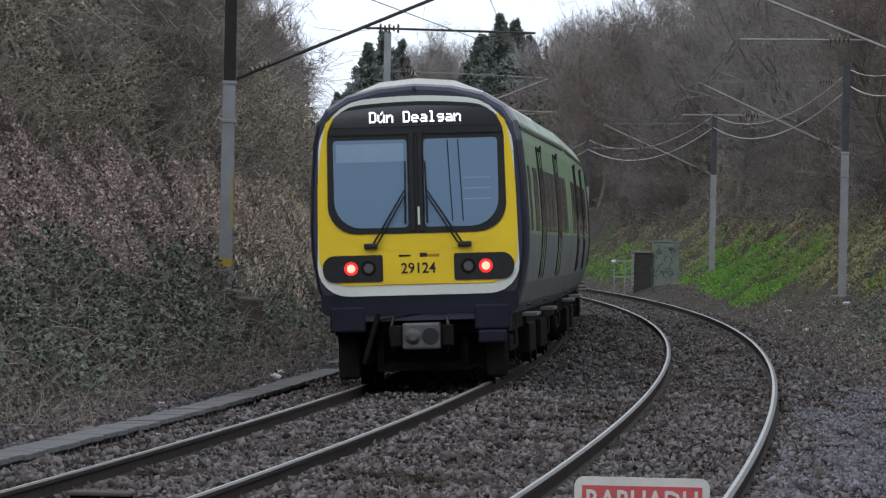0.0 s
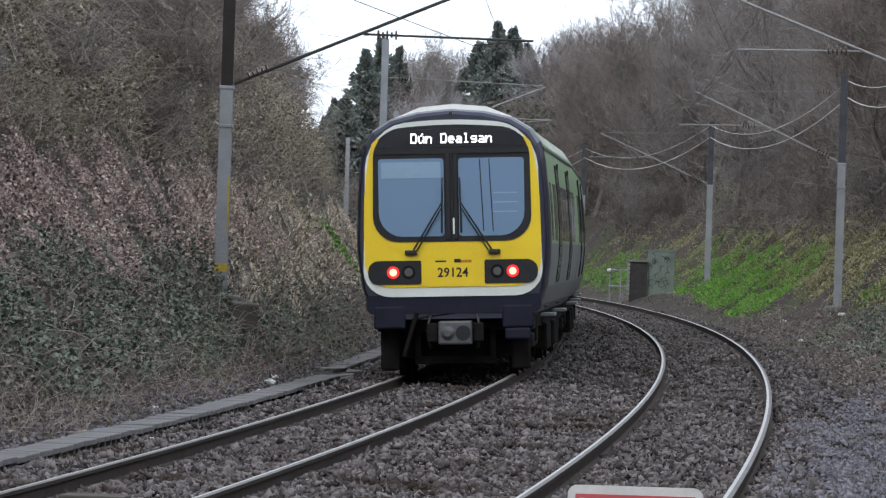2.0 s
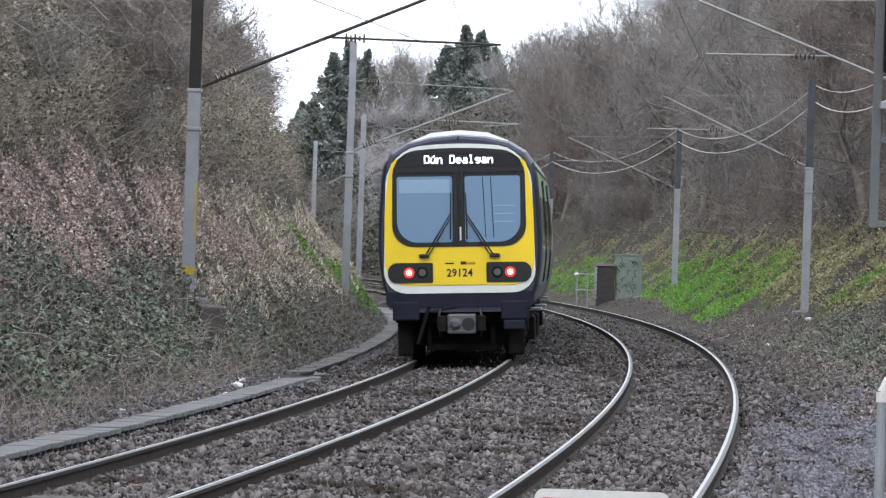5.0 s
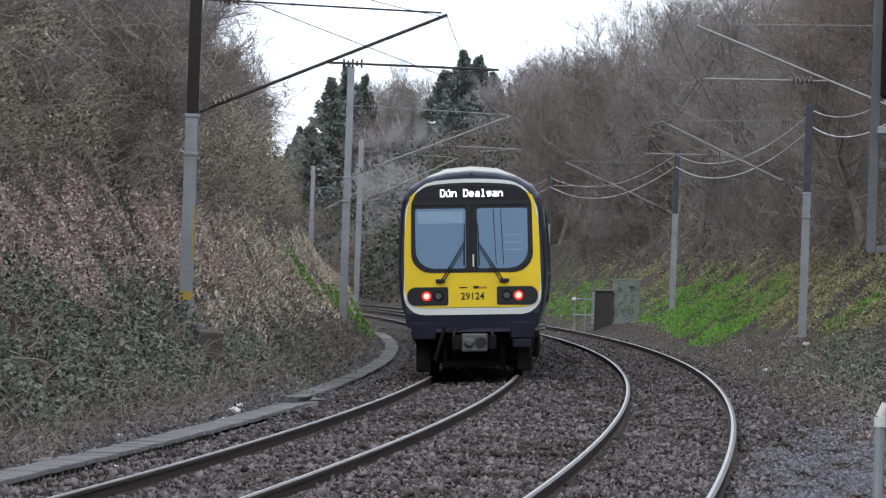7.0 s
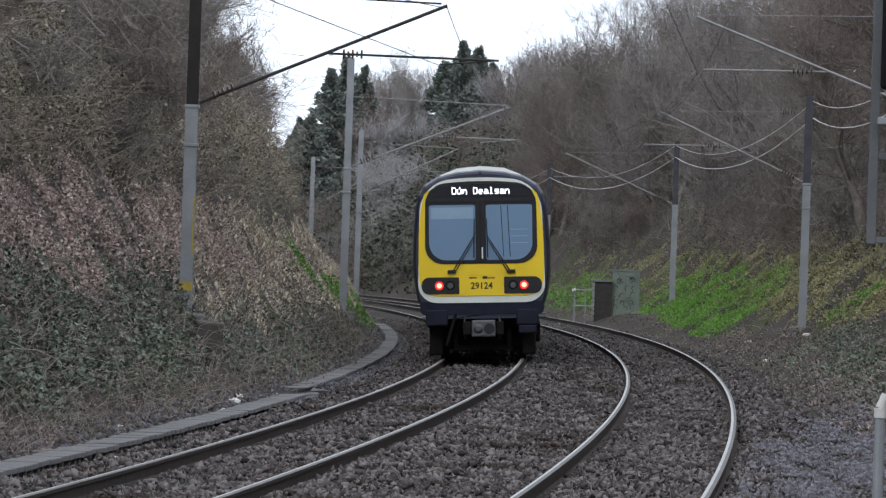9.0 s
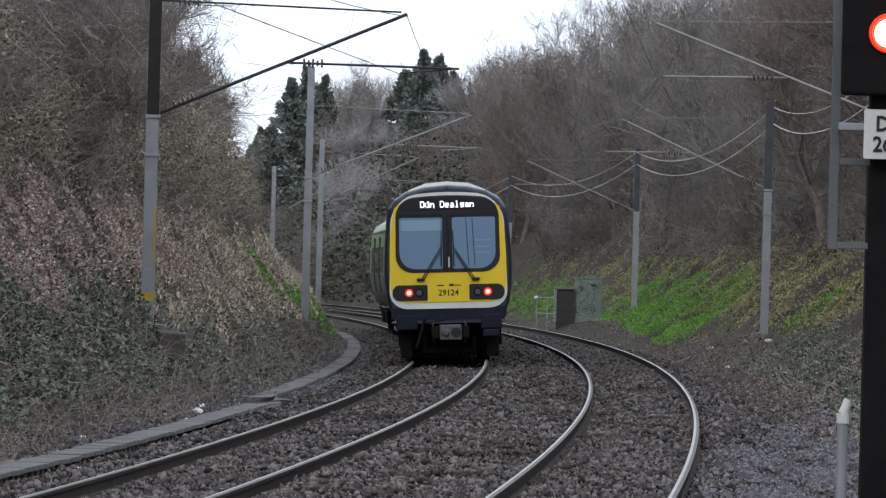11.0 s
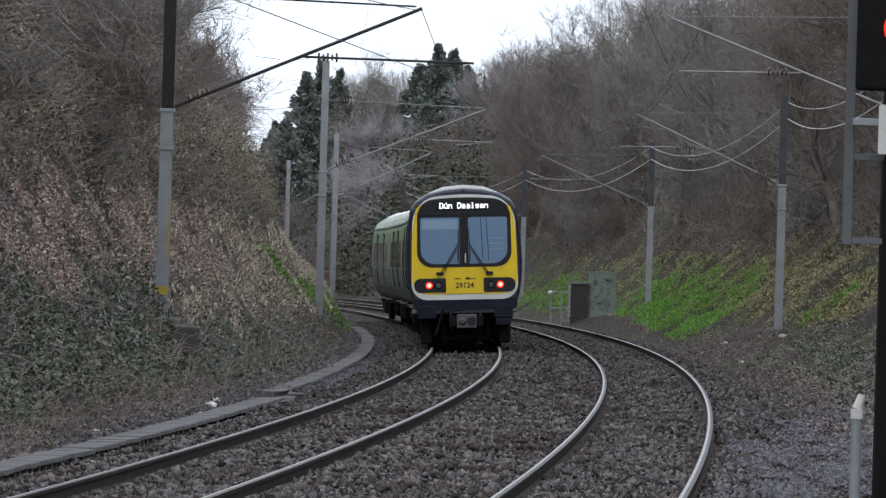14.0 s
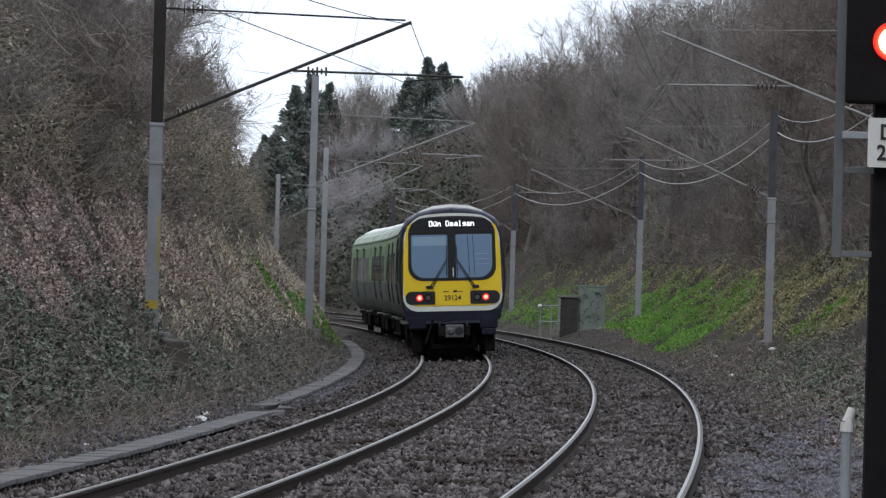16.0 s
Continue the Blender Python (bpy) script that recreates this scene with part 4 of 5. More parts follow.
def grow(seed, height, stems, counts, spread, twig_r, lean=0.0):
    """Branch segments of a bare tree by level: lists of (start, end, radius0, radius1)."""
    r = np.random.default_rng(seed)
    levels = []
    # stems
    P0, P1, R0, R1 = [], [], [], []
    for i in range(stems):
        d = np.array([r.normal() * 0.25 + lean, r.normal() * 0.25, 1.0]) if stems == 1 else np.array([r.normal() * 0.55 + lean, r.normal() * 0.55, 1.0])
        p = np.array([r.normal() * 0.006 * (stems - 1), r.normal() * 0.006 * (stems - 1), -0.3])
        n = 4
        w = height * 0.022 / math.sqrt(stems)
        for j in range(n):
            d = d / np.linalg.norm(d)
            q = p + d * height * 0.72 / n * r.uniform(0.85, 1.15)
            P0.append(p), P1.append(q), R0.append(w * (1 - 0.22 * j)), R1.append(w * (1 - 0.22 * (j + 1)))
            p = q
            d = d + r.normal(size=3) * 0.16
    cur = (np.array(P0), np.array(P1), np.array(R0), np.array(R1))
    levels.append(cur)
    length = height * 0.40
    for lv, k in enumerate(counts):
        p0, p1, r0, r1 = cur
        n = len(p0) * k
        t = r.random(n)[:, None]
        if lv == 0:
            keep_up = np.repeat(np.arange(len(p0)) % 4 > 0, k)
        else:
            keep_up = np.ones(n, bool)
        a = np.repeat(p0, k, 0) * (1 - t) + np.repeat(p1, k, 0) * t
        pd = unit(np.repeat(p1 - p0, k, 0))
        d = unit(pd * 0.55 + r.normal(size=(n, 3)) * spread + np.array([0, 0, 0.30]))
        L = length * r.uniform(0.55, 1.2, n)[:, None]
        mid = a + d * L * 0.5
        d2 = unit(d + r.normal(size=(n, 3)) * 0.25 + np.array([0, 0, 0.12]))
        b = mid + d2 * L * 0.5
        rr = np.maximum(np.repeat(r0 * 0.5, k) * r.uniform(0.6, 1.0, n), twig_r)
        m = keep_up
        cur = (np.concatenate([a[m], mid[m]]), np.concatenate([mid[m], b[m]]), np.concatenate([rr[m], rr[m] * 0.75]), np.concatenate([rr[m] * 0.75, rr[m] * 0.5]))
        levels.append(cur)
        length *= 0.56
    return levels


def build_tree(name, seed, height, stems, counts, spread, twig_r, twig_mat, label, category, group):
    lv = grow(seed, height, stems, counts, spread, twig_r)
    tree = tagged(new(name), label, category, group=group)
    V, F = prisms(*[np.concatenate([x[i] for x in lv[:2]]) for i in range(4)], k=5)
    link_mesh("trunk", V, F, M_BARK, tree, "grey-brown trunk and limbs", smooth=True)
    V, F = prisms(*[np.concatenate([x[i] for x in lv[2:]]) for i in range(4)], k=3)
    link_mesh("crown", V, F, twig_mat, tree, "leafless crown of fine twigs")
    return tree


def spread_copies(first, places):
    for i, (s, u, scale, turn) in enumerate(places):
        z = float(ground_z(np.array([s]), np.array([u]))[0])
        m = Matrix.Translation(along(s, u, z)) @ pose(0, 0, 0, 0, 0, turn)
        ob = first[i % len(first)] if i < len(first) else copy_thing(first[i % len(first)], m)
        ob.scale = (scale,) * 3
        ob.matrix_basis = m @ Matrix.Diagonal((scale, scale, scale, 1))


def plant_trees():
    rr = random.Random(11)
    kinds = [build_tree("bare_tree", 30 + i, 8.5, 1, (5, 4, 3, 2), 0.5, 0.008, (M_TWIG, M_TWIGGREY)[i % 2],
                        "leafless grey-brown winter tree in the wood above the bank", "tree", "bare trees of the cutting") for i in range(6)]
    places = []
    for i in range(74):
        s = 118 + 228 * ((i + rr.random()) / 74)
        u = rr.choice((12.5, 14.5, 17, 20, 24)) + rr.uniform(-0.9, 0.9)
        places.append((s, u, rr.uniform(0.8, 1.15) * (1 if s < 270 else 0.92), rr.uniform(0, 360)))
    for i in range(15):
        s = 88 + 135 * ((i + rr.random()) / 15)
        u = rr.choice((-8.8, -10.5, -12.5)) + rr.uniform(-0.7, 0.7)
        places.append((s, u, rr.uniform(0.6, 0.95), rr.uniform(0, 360)))
    for i in range(10):
        places.append((74 + 62 * ((i + rr.random()) / 10), rr.uniform(-9.2, -7.6), rr.uniform(0.42, 0.62), rr.uniform(0, 360)))
    for x, y, sc in ((-8.0, 462, 0.8), (-6.9, 470, 0.85), (-5.6, 458, 0.8), (-4.6, 466, 0.85), (-7.6, 474, 0.9), (3.4, 468, 0.66), (4.6, 460, 0.66), (5.6, 470, 0.68), (-6.2, 480, 0.8), (-7.3, 430, 0.6), (-6.4, 425, 0.62), (-7.9, 436, 0.7), (-5.6, 440, 0.75), (3.2, 425, 0.6), (4.4, 415, 0.62), (5.4, 420, 0.66), (-6.6, 405, 0.42), (-3.3, 400, 0.4), (0.2, 395, 0.42), (2.6, 388, 0.45)):
        places.append((y + 2.0, x + ((y - BEND_Y) ** 2) / 2 / BEND, sc, rr.uniform(0, 360)))
    for i in range(10):
        s = 262 + 78 * ((i + rr.random()) / 10)
        places.append((s, rr.uniform(12.5, 15.5), rr.uniform(1.0, 1.16) - 0.25 * (s - 262) / 78, rr.uniform(0, 360)))
    spread_copies(kinds, places)
    # trees added to carry the haze round the bend in their pale twigs
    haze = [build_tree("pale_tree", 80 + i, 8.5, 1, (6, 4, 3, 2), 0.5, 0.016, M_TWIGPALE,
                       "leafless tree far round the bend, twigs painted pale for haze", "tree", "pale far trees") for i in range(2)]
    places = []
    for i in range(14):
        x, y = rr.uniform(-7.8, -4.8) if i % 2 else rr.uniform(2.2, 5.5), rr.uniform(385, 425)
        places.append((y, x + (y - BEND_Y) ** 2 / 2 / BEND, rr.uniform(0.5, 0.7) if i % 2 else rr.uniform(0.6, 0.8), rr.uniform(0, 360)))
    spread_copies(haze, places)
    bush = [build_tree("shrub", 60 + i, 3.6, 7, (3, 3, 3), 0.55, 0.0085, (M_TWIG, M_TWIGGREY)[i % 2],
                       "leafless brown thicket shrub on the bank", "shrub", "thicket shrubs") for i in range(4)]
    places = []
    for i in range(30):
        places.append((62 + 144 * ((i + rr.random()) / 30), rr.uniform(-9.0, -6.8), rr.uniform(0.4, 0.72), rr.uniform(0, 360)))
    for i in range(26):
        places.append((56 + 60 * rr.random(), rr.uniform(-7.6, -5.9), rr.uniform(0.32, 0.6), rr.uniform(0, 360)))
    for i in range(60):
        places.append((112 + 235 * ((i + rr.random()) / 60), rr.uniform(11.2, 16.5), rr.uniform(0.7, 1.2), rr.uniform(0, 360)))
    for i in range(46):
        places.append((345 + 95 * rr.random(), rr.uniform(6.8, 22), rr.uniform(0.7, 1.1), rr.uniform(0, 360)))
    spread_copies(bush, places)


plant_trees()


def build_conifer(seed, height, radius, n, label):
    r = np.random.default_rng(seed)
    tree = tagged(new("conifer"), label, "tree", group="conifers")
    rod("trunk", (0, 0, -0.4), (0, 0, height * 0.95), 0.22, M_BARK, tree, r1=0.03)
    # uneven boughs with upturned tips, each carrying sprays
    nb = int(70 + 13 * height)
    bh = np.sort(r.random(nb)) ** 1.15
    ba = r.random(nb) * 2 * np.pi
    bl = radius * 1.3 * (1 - bh) ** 0.95 * r.uniform(0.55, 1.35, nb) + 0.12
    who = r.integers(0, nb, n)
    t = np.sqrt(r.random(n))
    h, ang = bh[who], ba[who] + r.normal(size=n) * 0.16 / np.maximum(t, 0.3)
    rad = bl[who] * t
    p = np.stack([rad * np.cos(ang), rad * np.sin(ang), 0.5 + h * (height - 0.7) - rad * 0.30 + 0.34 * bl[who] * t ** 3 + r.normal(size=n) * 0.13], 1)
    out = np.stack([np.cos(ang), np.sin(ang), r.normal(size=n) * 0.5 + 0.25], 1)
    a = unit(out + r.normal(size=(n, 3)) * 0.45)
    b = unit(np.cross(a, r.normal(size=(n, 3))))
    L = r.uniform(0.18, 0.52, n)[:, None]
    V = np.stack([p - a * L * 0.4, p + b * L * 0.20, p + a * L * 0.7, p - b * L * 0.20], 1).reshape(-1, 3)
    k = np.arange(n)[:, None] * 4
    F = np.concatenate([k + np.array([[0, 1, 2]]), k + np.array([[0, 2, 3]])])
    link_mesh("crown", V, F, M_NEEDLE, tree, "dark green ragged conifer crown")
    return tree


CONIFERS = ((-11.2, 438, 16.2, 3.5), (-10.2, 442, 17.2, 3.4), (-8.9, 446, 16.6, 3.2), (-13.4, 440, 12.4, 3.0), (-14.4, 444, 10.4, 2.6), (-12.4, 430, 12.6, 3.0),
            (-2.9, 444, 17.2, 3.2), (-1.6, 438, 18.4, 3.0), (-0.4, 442, 18.2, 3.0), (0.7, 446, 17.2, 2.6), (-4.6, 436, 12.8, 2.8), (-2.2, 432, 14.0, 3.0), (2.1, 448, 16.4, 1.0))
for i, (x, y, top, rad) in enumerate(CONIFERS):
    base = 3.0 if x < -8 else 6.5
    c = build_conifer(90 + i, top - base, rad, int(7600 * rad), "tall ragged dark green conifer behind the cutting")
    c.matrix_basis = pose(x, y, base)

# ---- ballast stones, gravel, sleepers ----

def stone_mesh(name, s, u, z, lo, hi, material, label, category):
    """Angular stones: jittered eight-sided lumps."""
    n = len(s)
    p = along_np(s, u, z)
    R = RNG.uniform(lo, hi, n)[:, None, None]
    base = np.array([[1, 0, 0], [0, 1, 0], [-1, 0, 0], [0, -1, 0], [0, 0, 1], [0, 0, -1]], float)
    q = RNG.normal(size=(n, 3, 3))
    q[:, :, 0] = unit(q[:, :, 0])
    q[:, :, 1] = unit(np.cross(q[:, :, 0], q[:, :, 1]))
    q[:, :, 2] = np.cross(q[:, :, 0], q[:, :, 1])
    shape = base[None] * RNG.uniform(0.6, 1.3, (n, 6, 1)) * RNG.uniform(0.28, 1.6, (n, 1, 3))
    V = (p[:, None] + np.einsum("nij,nkj->nki", q, shape) * R).reshape(-1, 3)
    tri = np.array([[0, 1, 4], [1, 2, 4], [2, 3, 4], [3, 0, 4], [1, 0, 5], [2, 1, 5], [3, 2, 5], [0, 3, 5]])
    F = (np.arange(n)[:, None, None] * 6 + tri[None]).reshape(-1, 3)
    return tagged(link_mesh(name, V, F, material), label, category, kind="stuff")


def lay_stones():
    s, u = pick_ground(110000, 39, 230, -2.3, 6.15, 1.45)
    near_rail = np.min(np.abs(u[:, None] - np.array([RAILS_U])), 1)
    k = near_rail > 0.075
    s, u, nr = s[k], u[k], near_rail[k]
    z = bed_z(u) + RNG.uniform(-0.035, 0.026, len(s)) + 0.07 * (lumps(s, u, 61, 1.1, 0.5) - 0.5) * np.clip(nr / 0.3, 0, 1)
    stone_mesh("ballast", s, u, z, 0.014, 0.046, M_STONE, "dark grey-brown crushed stone ballast between the rails", "ballast")
    s, u = pick_ground(16000, 42, 200, -3.5, -2.0, 1.1)
    stone_mesh("shoulder_gravel", s, u, ground_z(s, u) + 0.01, 0.014, 0.045, M_GRAVEL, "loose grey stones beside the cable trough", "gravel")
    s, u = pick_ground(80000, 44, 112, 4.9, 8.0, 1.2)
    mid = 5.7 + (s - 62) * 0.032
    s, u = keep(s, u, np.exp(-((u - mid) / 0.75) ** 2) * np.clip((110 - s) / 14, 0, 1) * (0.05 + 0.95 * patchy(s, u, 31, 3.0, 0.5)))
    stone_mesh("pale_gravel", s, u, np.maximum(ground_z(s, u), bed_z(u)) + 0.025, 0.014, 0.042, M_GRAVEL, "pale lilac-grey washed gravel beside the track", "gravel")
    s, u = pick_ground(11000, 50, 240, 5.8, 9.0, 1.2)
    stone_mesh("spilled_stone", s, u, ground_z(s, u) + 0.008, 0.014, 0.045, M_STONE, "dark spilled stones on the bank's foot", "gravel")


lay_stones()


def lay_sleepers():
    sec = [(-1.3, -0.20), (-0.5, -0.205), (0, -0.21), (0.5, -0.205), (1.3, -0.20)]
    v, fc = [], []
    for x, z in sec:
        v += [(x, -0.13, z), (x, 0.13, z), (x, 0.15, z - 0.16), (x, -0.15, z - 0.16)]
    for i in range(4):
        for j in range(4):
            fc.append((i * 4 + j, i * 4 + 4 + j, i * 4 + 4 + (j + 1) % 4, i * 4 + (j + 1) % 4))
    fc += [(0, 1, 2, 3), (19, 18, 17, 16)]
    me = None
    lean = math.degrees(math.atan2(CANT, 2 * RAIL_U))
    for tr, u0 in zip(TRACKS, (0.0, TRACK_GAP)):
        for i in range(148):
            s = 38 + i * 0.7
            if me is None:
                ob = link_mesh("sleeper", v, fc, M_SLEEPER, tr)
                me = ob.data
            else:
                ob = new("sleeper", me)
                ob.parent = tr
            c = along(s, u0)
            ob.matrix_basis = pose(c.x, c.y, CANT / 2, 0, -lean, turn_at(s))


lay_sleepers()


def clip_rails():
    """Spring clips and pads on both sides of every rail, on the sleepers nearest to the road end."""
    bm = bmesh.new()
    add_box(bm, -0.04, 0.03, -0.05, 0.05, -0.03, 0.0)
    add_box(bm, -0.03, 0.015, -0.022, 0.022, -0.002, 0.022)
    me = bpy.data.meshes.new("rail_clip")
    bm.to_mesh(me)
    bm.free()
    me.materials.append(M_SLEEPER)
    far = bmesh.new()
    for tr, u0 in zip(TRACKS, (0.0, TRACK_GAP)):
        for i in range(74, 148):
            for g, z in ((-1, 0.0), (1, CANT)):
                c = along(38 + i * 0.7, u0 + g * RAIL_U + 0.115, z - 0.14)
                add_box(far, c.x - 0.04, c.x + 0.03, c.y - 0.05, c.y + 0.05, c.z - 0.03, c.z + 0.012)
        for i in range(74):
            for g, z in ((-1, 0.0), (1, CANT)):
                for side in (-1, 1):
                    ob = new("rail_clip", me)
                    ob.parent = tr
                    c = along(38 + i * 0.7, u0 + g * RAIL_U + side * 0.115, z - 0.14)
                    ob.matrix_basis = pose(c.x, c.y, c.z, 0, 0, turn_at(38 + i * 0.7) + (180 if side < 0 else 0))

    tagged(part("far_rail_clips", far, M_SLEEPER, TRACKS[1]), kind="stuff")


clip_rails()


# ---- cable trough ----
def lay_trough():
    tr = tagged(new("cable_trough"), "grey concrete cable trough along the foot of the bank", "cable trough", kind="structure")

    def segment(s0, s1, ua, ub, length, gap):
        bm = bmesh.new()
        add_box(bm, -0.20, 0.20, 0.012, length - 0.012, -0.03, 0.03, 0.008)
        me = bpy.data.meshes.new("lid")
        bm.to_mesh(me)
        bm.free()
        me.materials.append(M_TROUGH)
        bm = bmesh.new()
        add_box(bm, 0.13, 0.18, 0.05, length * 0.45, -0.22, -0.031)
        wl = bpy.data.meshes.new("side_block")
        bm.to_mesh(wl)
        bm.free()
        wl.materials.append(M_SLEEPER)
        k = int((s1 - s0) / length)
        rr = random.Random(int(s0))
        for i in range(k):
            s = s0 + i * length
            u = ua + (ub - ua) * i / k
            c = along(s, u + rr.uniform(-0.012, 0.012), (-0.225 if s0 < 100 else -0.285) + rr.uniform(-0.006, 0.006))
            if rr.random() < gap:
                continue
            ob = new("lid", me)
            ob.parent = tr
            ob.matrix_basis = pose(c.x, c.y, c.z, rr.uniform(-0.5, 0.5), rr.uniform(-0.8, 0.8), turn_at(s) + rr.uniform(-0.6, 0.6))
            if s < 80:
                ob2 = new("side_block", wl)
                ob2.parent = tr
                ob2.matrix_basis = pose(c.x, c.y, c.z, 0, 0, turn_at(s))
    segment(41, 97, -2.76, -2.45, 0.5, 0.0)
    segment(106, 150, -2.88, -2.72, 0.5, 0.12)
    segment(150, 218, -2.72, -2.45, 1.0, 0.06)
    rb = random.Random(21)
    for i in range(7):
        bm = bmesh.new()
        w, d = rb.uniform(0.22, 0.36), rb.uniform(0.16, 0.3)
        vs = [bm.verts.new((x * w * rb.uniform(0.35, 0.6), y * d * rb.uniform(0.6, 1.4), z * 0.028)) for z in (-1, 1) for x, y in ((-1, -1), (1, -1), (1, 1), (-1, 1))]
        for q in ((3, 2, 1, 0), (4, 5, 6, 7), (0, 1, 5, 4), (1, 2, 6, 5), (2, 3, 7, 6), (3, 0, 4, 7)):
            bm.faces.new([vs[k] for k in q])
        ob = part("broken_lid", bm, M_TROUGH, tr, "broken slab of trough lid")
        c = along(97.8 + i * 1.35 + rb.uniform(-0.3, 0.3), -2.62 + rb.uniform(-0.25, 0.2), -0.27)
        ob.matrix_basis = pose(c.x, c.y, c.z, rb.uniform(-9, 9), rb.uniform(-12, 12), rb.uniform(0, 360))
    # solid near-black filler paints the shade of the hollow below the lids
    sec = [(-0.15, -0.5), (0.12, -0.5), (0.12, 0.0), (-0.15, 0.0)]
    sweep("channel", sec, 41, 96, 4, -2.6, -0.26, M_UNDER, tr, "near-black block painting the shade under the lids")


lay_trough()

# ---- lineside things ----
M_SIGNRED = mat("faded red sign paint", (0.50, 0.10, 0.105), (0.42, 0.08, 0.088), 0.5, scale=5, fine=40, bump=0.02)
M_SIGNWHITE = mat("grubby white sign enamel", (0.60, 0.59, 0.57), (0.50, 0.49, 0.47), 0.5, scale=5, fine=40, bump=0.02)
M_SIGBLACK = mat("matt black signal paint", (0.009, 0.008, 0.009), (0.014, 0.013, 0.013), 0.8, scale=5, fine=40, spec=0.05)
M_SIGRED = glow("red signal aspect", (1.0, 0.16, 0.08), 14.0)
M_SIGHALO = glow("red lens halo", (0.9, 0.03, 0.015), 0.7)
M_CABINET = mat("faded grey-green cabinet paint", (0.13, 0.165, 0.14), (0.20, 0.23, 0.20), 0.6, scale=2, fine=30, stain=(0.11, 0.13, 0.11))
M_GRAFFITI = mat("black spray paint", (0.015, 0.016, 0.018), (0.025, 0.025, 0.028), 0.6, bump=0)
M_DARKBRICK = mat("sooty dark brick", (0.035, 0.032, 0.032), (0.06, 0.055, 0.052), 0.9, scale=6, fine=40)
M_PAPER = mat("white litter", (0.75, 0.75, 0.74), (0.6, 0.6, 0.58), 0.8, bump=0)


M_CAGE = mat("dull grey cage steel", (0.13, 0.135, 0.14), (0.095, 0.1, 0.105), 0.7, 0.1, scale=4, fine=40)


def build_sign():
    y = 21.9
    sg = tagged(new("warning_sign"), "red and white enamel warning sign on a post", "sign")
    sg.matrix_basis = pose(0.484, y, 0)
    back = plate("sign_plate", rounded(-0.25, 0.25, 0.62, 1.138, (0.035,) * 4), 0.0, 0.012, M_SIGNWHITE, sg, "white sign plate")
    plate("red_panel", rounded(-0.222, 0.222, 0.99, 1.106, (0.004,) * 4), -0.003, 0.002, M_SIGNRED, back, "faded red panel")
    plate("red_panel", rounded(-0.222, 0.222, 0.66, 0.974, (0.004,) * 4), -0.003, 0.002, M_SIGNRED, back, "faded red panel")
    lettering("sign_text", "RABHADH", 0.112, 0.0, -0.005, 1.046, M_SIGNWHITE, back, "white capital lettering", 0.002, 0.80, 0.002)
    rod("post", (0, 0.05, -0.42), (0, 0.05, 1.05), 0.03, M_GALV, sg)


build_sign()


def build_signal():
    y = 31.8
    sg = tagged(new("railway_signal"), "black colour-light signal showing red beside the track", "railway signal")
    sg.matrix_basis = pose(2.42, y, 0)
    head = box("head", -0.29, 0.33, 0.0, 0.09, 3.03, 4.3, M_SIGBLACK, sg, "black signal backboard", 0.02)
    lens = rod("red_lens", (-0.045, -0.035, 3.365), (-0.045, 0.0, 3.365), 0.078, M_SIGRED, head, "glowing red signal lens", n=28)
    # emissive ring added for the red halo round the lens
    bm = bmesh.new()
    for i in range(28):
        a, b = 2 * math.pi * i / 28, 2 * math.pi * (i + 1) / 28
        add_rod(bm, (-0.045 + 0.096 * math.cos(a), -0.012, 3.365 + 0.096 * math.sin(a)), (-0.045 + 0.096 * math.cos(b), -0.012, 3.365 + 0.096 * math.sin(b)), 0.012, n=6)
    part("lens_ring", bm, M_SIGHALO, lens, "glowing red ring added as the lens halo")
    box("post", -0.125, 0.14, 0.09, 0.28, -0.45, 3.1, M_SIGBLACK, sg, "black signal post", 0.02)
    pl = plate("number_plate", rounded(-0.165, 0.045, 2.69, 2.955, (0.012,) * 4), -0.02, 0.0, M_SIGNWHITE, sg, "white signal identification plate")
    lettering("plate_text", "D", 0.115, -0.065, -0.023, 2.875, M_TEXT, pl, "black lettering", 0.002, 0.9, 0.003)
    lettering("plate_text", "26", 0.115, -0.065, -0.023, 2.765, M_TEXT, pl, "black lettering", 0.002, 0.9, 0.003)
    box("plate_bracket", -0.3, 0.1, 0.0, 0.09, 2.84, 2.88, M_GALV, sg, bevel=0.005)
    cage = box("cage_upright", -0.335, -0.285, 0.10, 0.14, 2.2, 4.3, M_CAGE, sg, "grey ladder cage upright", 0.004)
    for z in (2.205, 2.655):
        box("cage_bar", -0.285, 0.2, 0.10, 0.13, z, z + 0.035, M_CAGE, cage, bevel=0.004)
    box("cage_foot", -0.45, 0.45, -0.05, 0.4, -0.5, -0.28, M_TROUGH, sg, "concrete signal base", 0.03)


build_signal()


def build_short_post():
    p = tagged(new("marker_post"), "short grey post with a pale cap beside the track", "post")
    p.matrix_basis = pose(2.885, 42.0, 0.04)
    rod("shaft", (0, 0, -0.45), (0, 0, 1.05), 0.038, M_GALV, p)
    rod("collar", (0, 0, 0.99), (0, 0, 1.06), 0.046, M_SIGNWHITE, p, "pale worn collar")
    rod("cap", (0, 0, 1.06), (0.035, 0, 1.16), 0.036, M_SIGNWHITE, p, "pale bent cap", r1=0.028)


build_short_post()


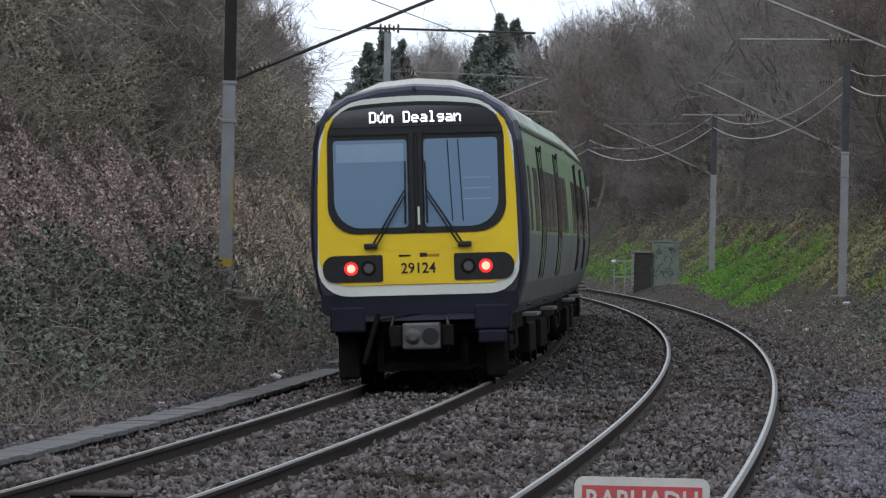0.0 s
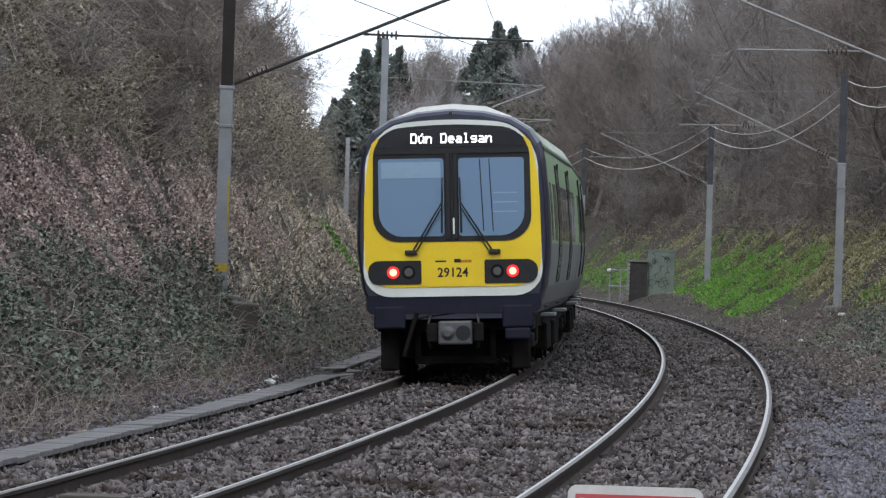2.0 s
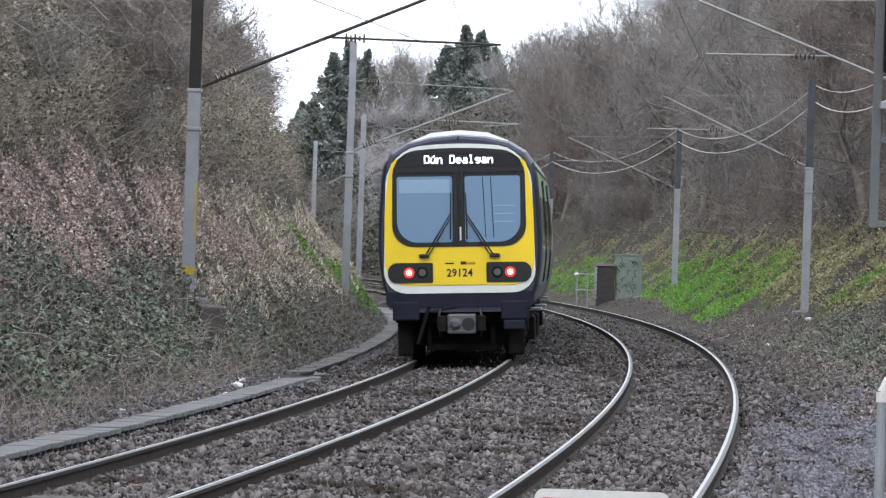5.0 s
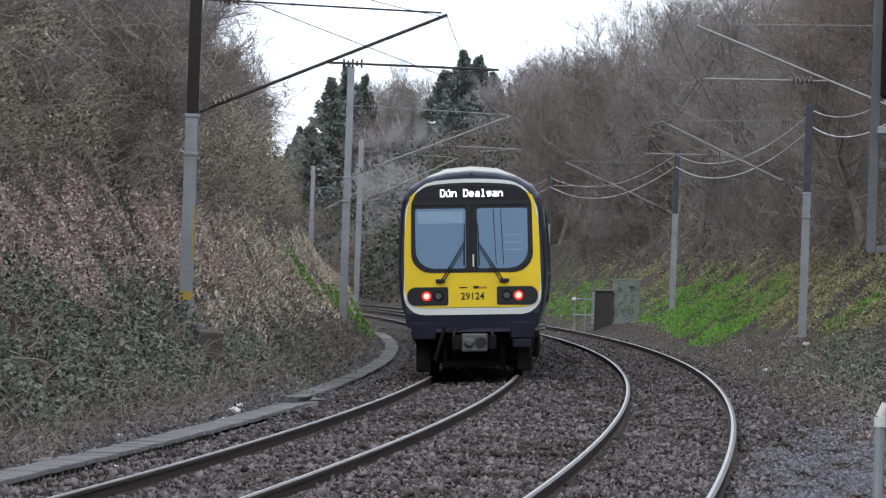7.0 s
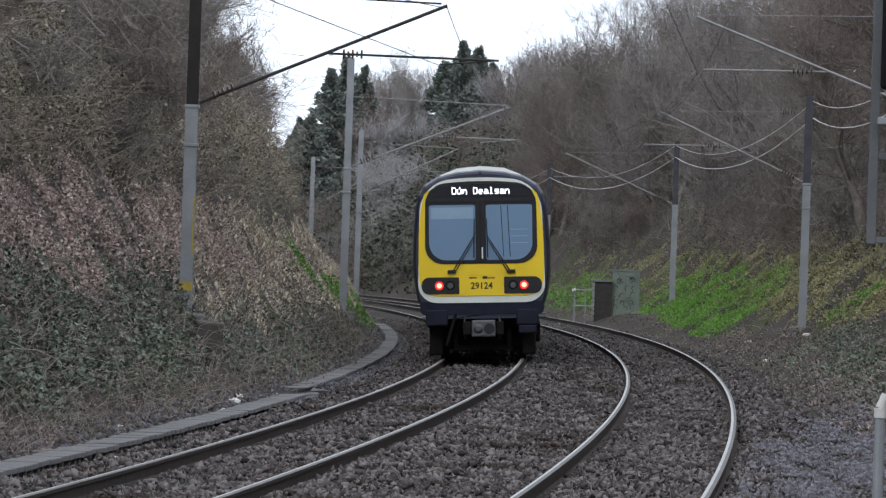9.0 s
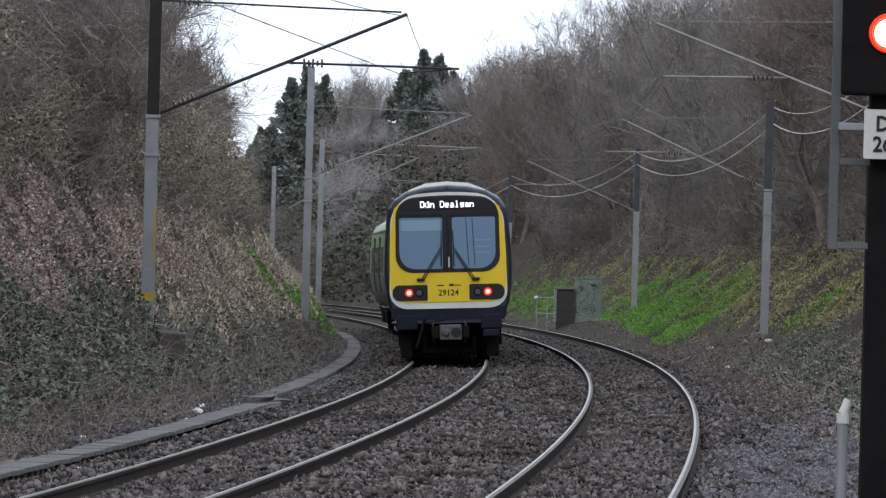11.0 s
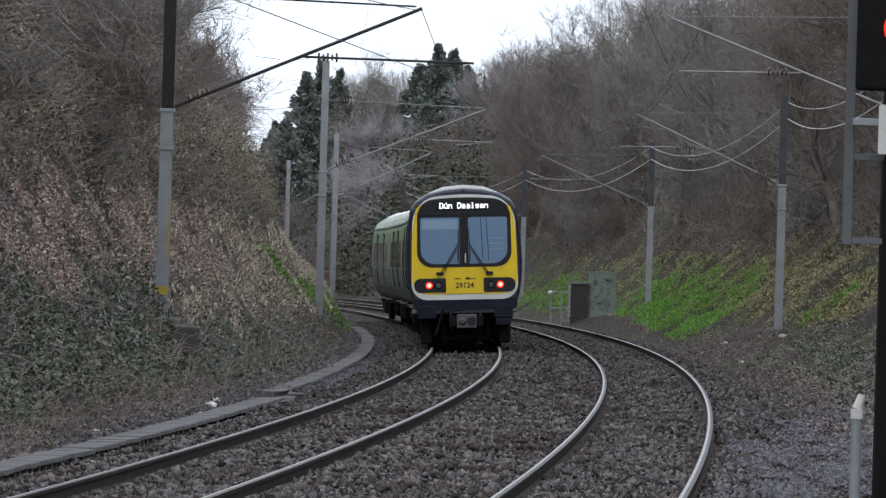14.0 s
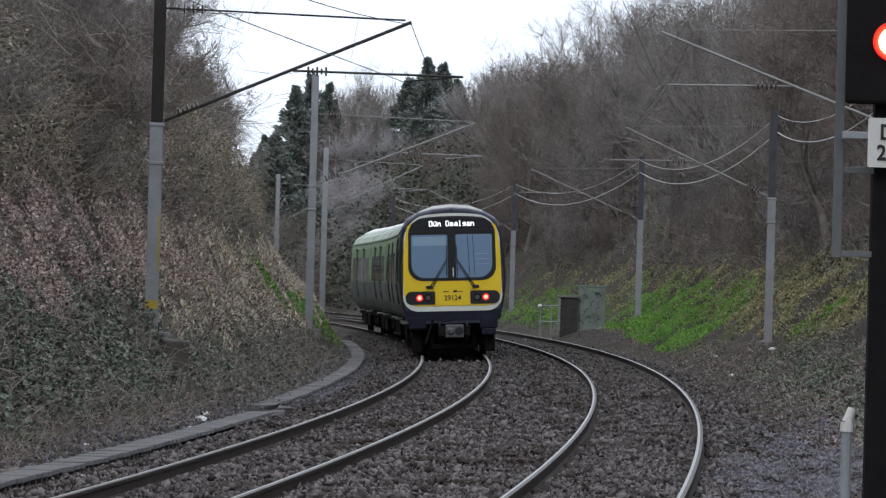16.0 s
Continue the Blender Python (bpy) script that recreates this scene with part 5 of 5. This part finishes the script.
def build_cabinet():
    c = tagged(new("lineside_cabinet"), "grey-green lineside equipment cabinet with black graffiti", "cabinet")
    c.matrix_basis = pose(5.14, 223.4, 0)
    box("body", 0.0, 1.0, 0.0, 0.6, 0.05, 1.97, M_CABINET, c, "grey-green cabinet body", 0.02)
    box("top", -0.03, 1.03, -0.03, 0.63, 1.97, 2.03, M_CABINET, c, bevel=0.01)
    door = box("door", 0.06, 0.95, -0.02, 0.0, 0.15, 1.92, M_CABINET, c, bevel=0.008)
    box("handle", 0.1, 0.13, -0.045, -0.02, 0.9, 1.1, M_GALV, door)
    rr = random.Random(5)
    for i in range(26):
        x, z = rr.uniform(0.15, 0.82), rr.uniform(0.5, 1.75)
        a = rr.uniform(0, math.pi)
        pts = [(x + 0.04 * k * math.cos(a + 0.35 * k), -0.023, z + 0.04 * k * math.sin(a + 0.35 * k)) for k in range(6)]
        tube_line("graffiti_stroke", pts, 0.013, M_GRAFFITI, door, 4)
    b = tagged(new("equipment_pier"), "low sooty brick pier beside the cabinet", "brick pier")
    b.matrix_basis = pose(4.35, 223.2, 0)
    box("pier", 0.1, 0.76, 0, 0.7, -0.2, 1.55, M_DARKBRICK, b, "sooty dark brickwork", 0.02)
    for i in range(8):
        box("quoin", 0.0, 0.1, -0.04, 0.3, 0.30 + i * 0.155, 0.42 + i * 0.155, M_GALV, b, "pale banded edge block", 0.01)
    box("coping", -0.03, 0.8, -0.06, 0.74, 1.55, 1.63, M_TROUGH, b, bevel=0.01)
    r = tagged(new("handrail"), "pale tubular handrail by the brick pier", "handrail")
    r.matrix_basis = pose(3.6, 223.0, 0)
    for x in (0.1, 0.5):
        rod("post", (x, 0, -0.2), (x, 0, 1.22), 0.025, M_GALV, r)
    for z in (0.62, 1.22):
        rod("rail", (0.05, 0, z), (0.75, 0, z), 0.025, M_GALV, r)
    rod("knob", (0.0, 0, 1.18), (0.14, 0, 1.22), 0.07, M_SIGNWHITE, r, "white end knob")


build_cabinet()


def build_track_box():
    b = tagged(new("track_box"), "dark trackside detector box with a grey lid between the rails", "equipment box")
    b.matrix_basis = pose(-3.33, 44.3, 0.14, 0, 0, turn_at(44))
    box("body", 0.03, 0.46, 0.0, 0.4, -0.30, -0.125, M_SIGBLACK, b, "black box", 0.015)
    box("lid", 0.0, 0.49, -0.02, 0.43, -0.125, -0.095, M_SLEEPER, b, "grey lid", 0.01)
    box("rib", 0.27, 0.295, -0.015, 0.0, -0.28, -0.13, M_SLEEPER, b)


build_track_box()
blk = tagged(box("concrete_block", -0.22, 0.22, -0.25, 0.25, -0.45, 0.25, M_SLEEPER, None, bevel=0.03), "dark weathered concrete block beside the mast", "concrete block")
cb = along(98.3, -3.98, 0.68)
blk.matrix_basis = pose(cb.x, cb.y, cb.z, 4, 3, 12)


def drop_litter():
    rr = random.Random(3)
    for s, u, size in ((66.0, -2.28, 0.05), (62.0, -1.7, 0.04), (68.5, -3.05, 0.05), (89.0, -2.95, 0.06), (84, -3.0, 0.05), (101, -2.9, 0.06), (76, -3.2, 0.04), (170, 7.6, 0.09), (140, 7.3, 0.09), (98, -5.15, 0.07), (99.2, -5.25, 0.06), (155, 8.3, 0.10), (150, 7.0, 0.07), (70, -2.6, 0.05), (93, -3.1, 0.09), (95, -3.2, 0.08), (118, -2.95, 0.05), (124, -2.9, 0.05), (57, 6.9, 0.06), (148, 8.1, 0.08), (112, -5.2, 0.08)):
        bm = bmesh.new()
        bmesh.ops.create_icosphere(bm, subdivisions=1, radius=size * 1.35)
        for q in bm.verts:
            q.co = Vector((q.co.x * rr.uniform(0.7, 1.4), q.co.y * rr.uniform(0.6, 1.2), q.co.z * rr.uniform(0.25, 0.6)))
        ob = part("litter", bm, M_PAPER, None)
        gz = float(ground_z(np.array([s]), np.array([u]))[0])
        if -2.3 < u < 6:
            gz = float(bed_z(np.array([u]))[0])
        c = along(s, u, gz + 0.03)
        ob.matrix_basis = pose(c.x, c.y, c.z, 0, 0, rr.uniform(0, 360))
        tagged(ob, "crumpled white scrap of litter on the ground", "litter", group="scraps of litter")
    for s0, u0, k in ((60, 6.6, 1.0), (58, 7.2, 1.4), (63, 7.0, 0.8), (66, -3.1, 0.9), (69, -3.3, 0.8), (166, 6.7, 0.9), (120, 7.2, 1.0), (84, 6.9, 0.9)):
        pts = []
        d = rr.uniform(-0.5, 0.5)
        for i in range(7):
            s, u = s0 + i * 0.28 * k, u0 + i * 0.14 * k * math.cos(d + i * 0.3)
            gz = float(ground_z(np.array([s]), np.array([u]))[0])
            pts.append(along(s, u, gz + 0.05 + 0.06 * math.sin(i * 0.8)))
        ob = tube_line("fallen_branch", pts, 0.018, M_STEM, None, 5)
        tagged(ob, "thin brown fallen branch lying on the ground", "branch", group="fallen branches")


drop_litter()


motions()
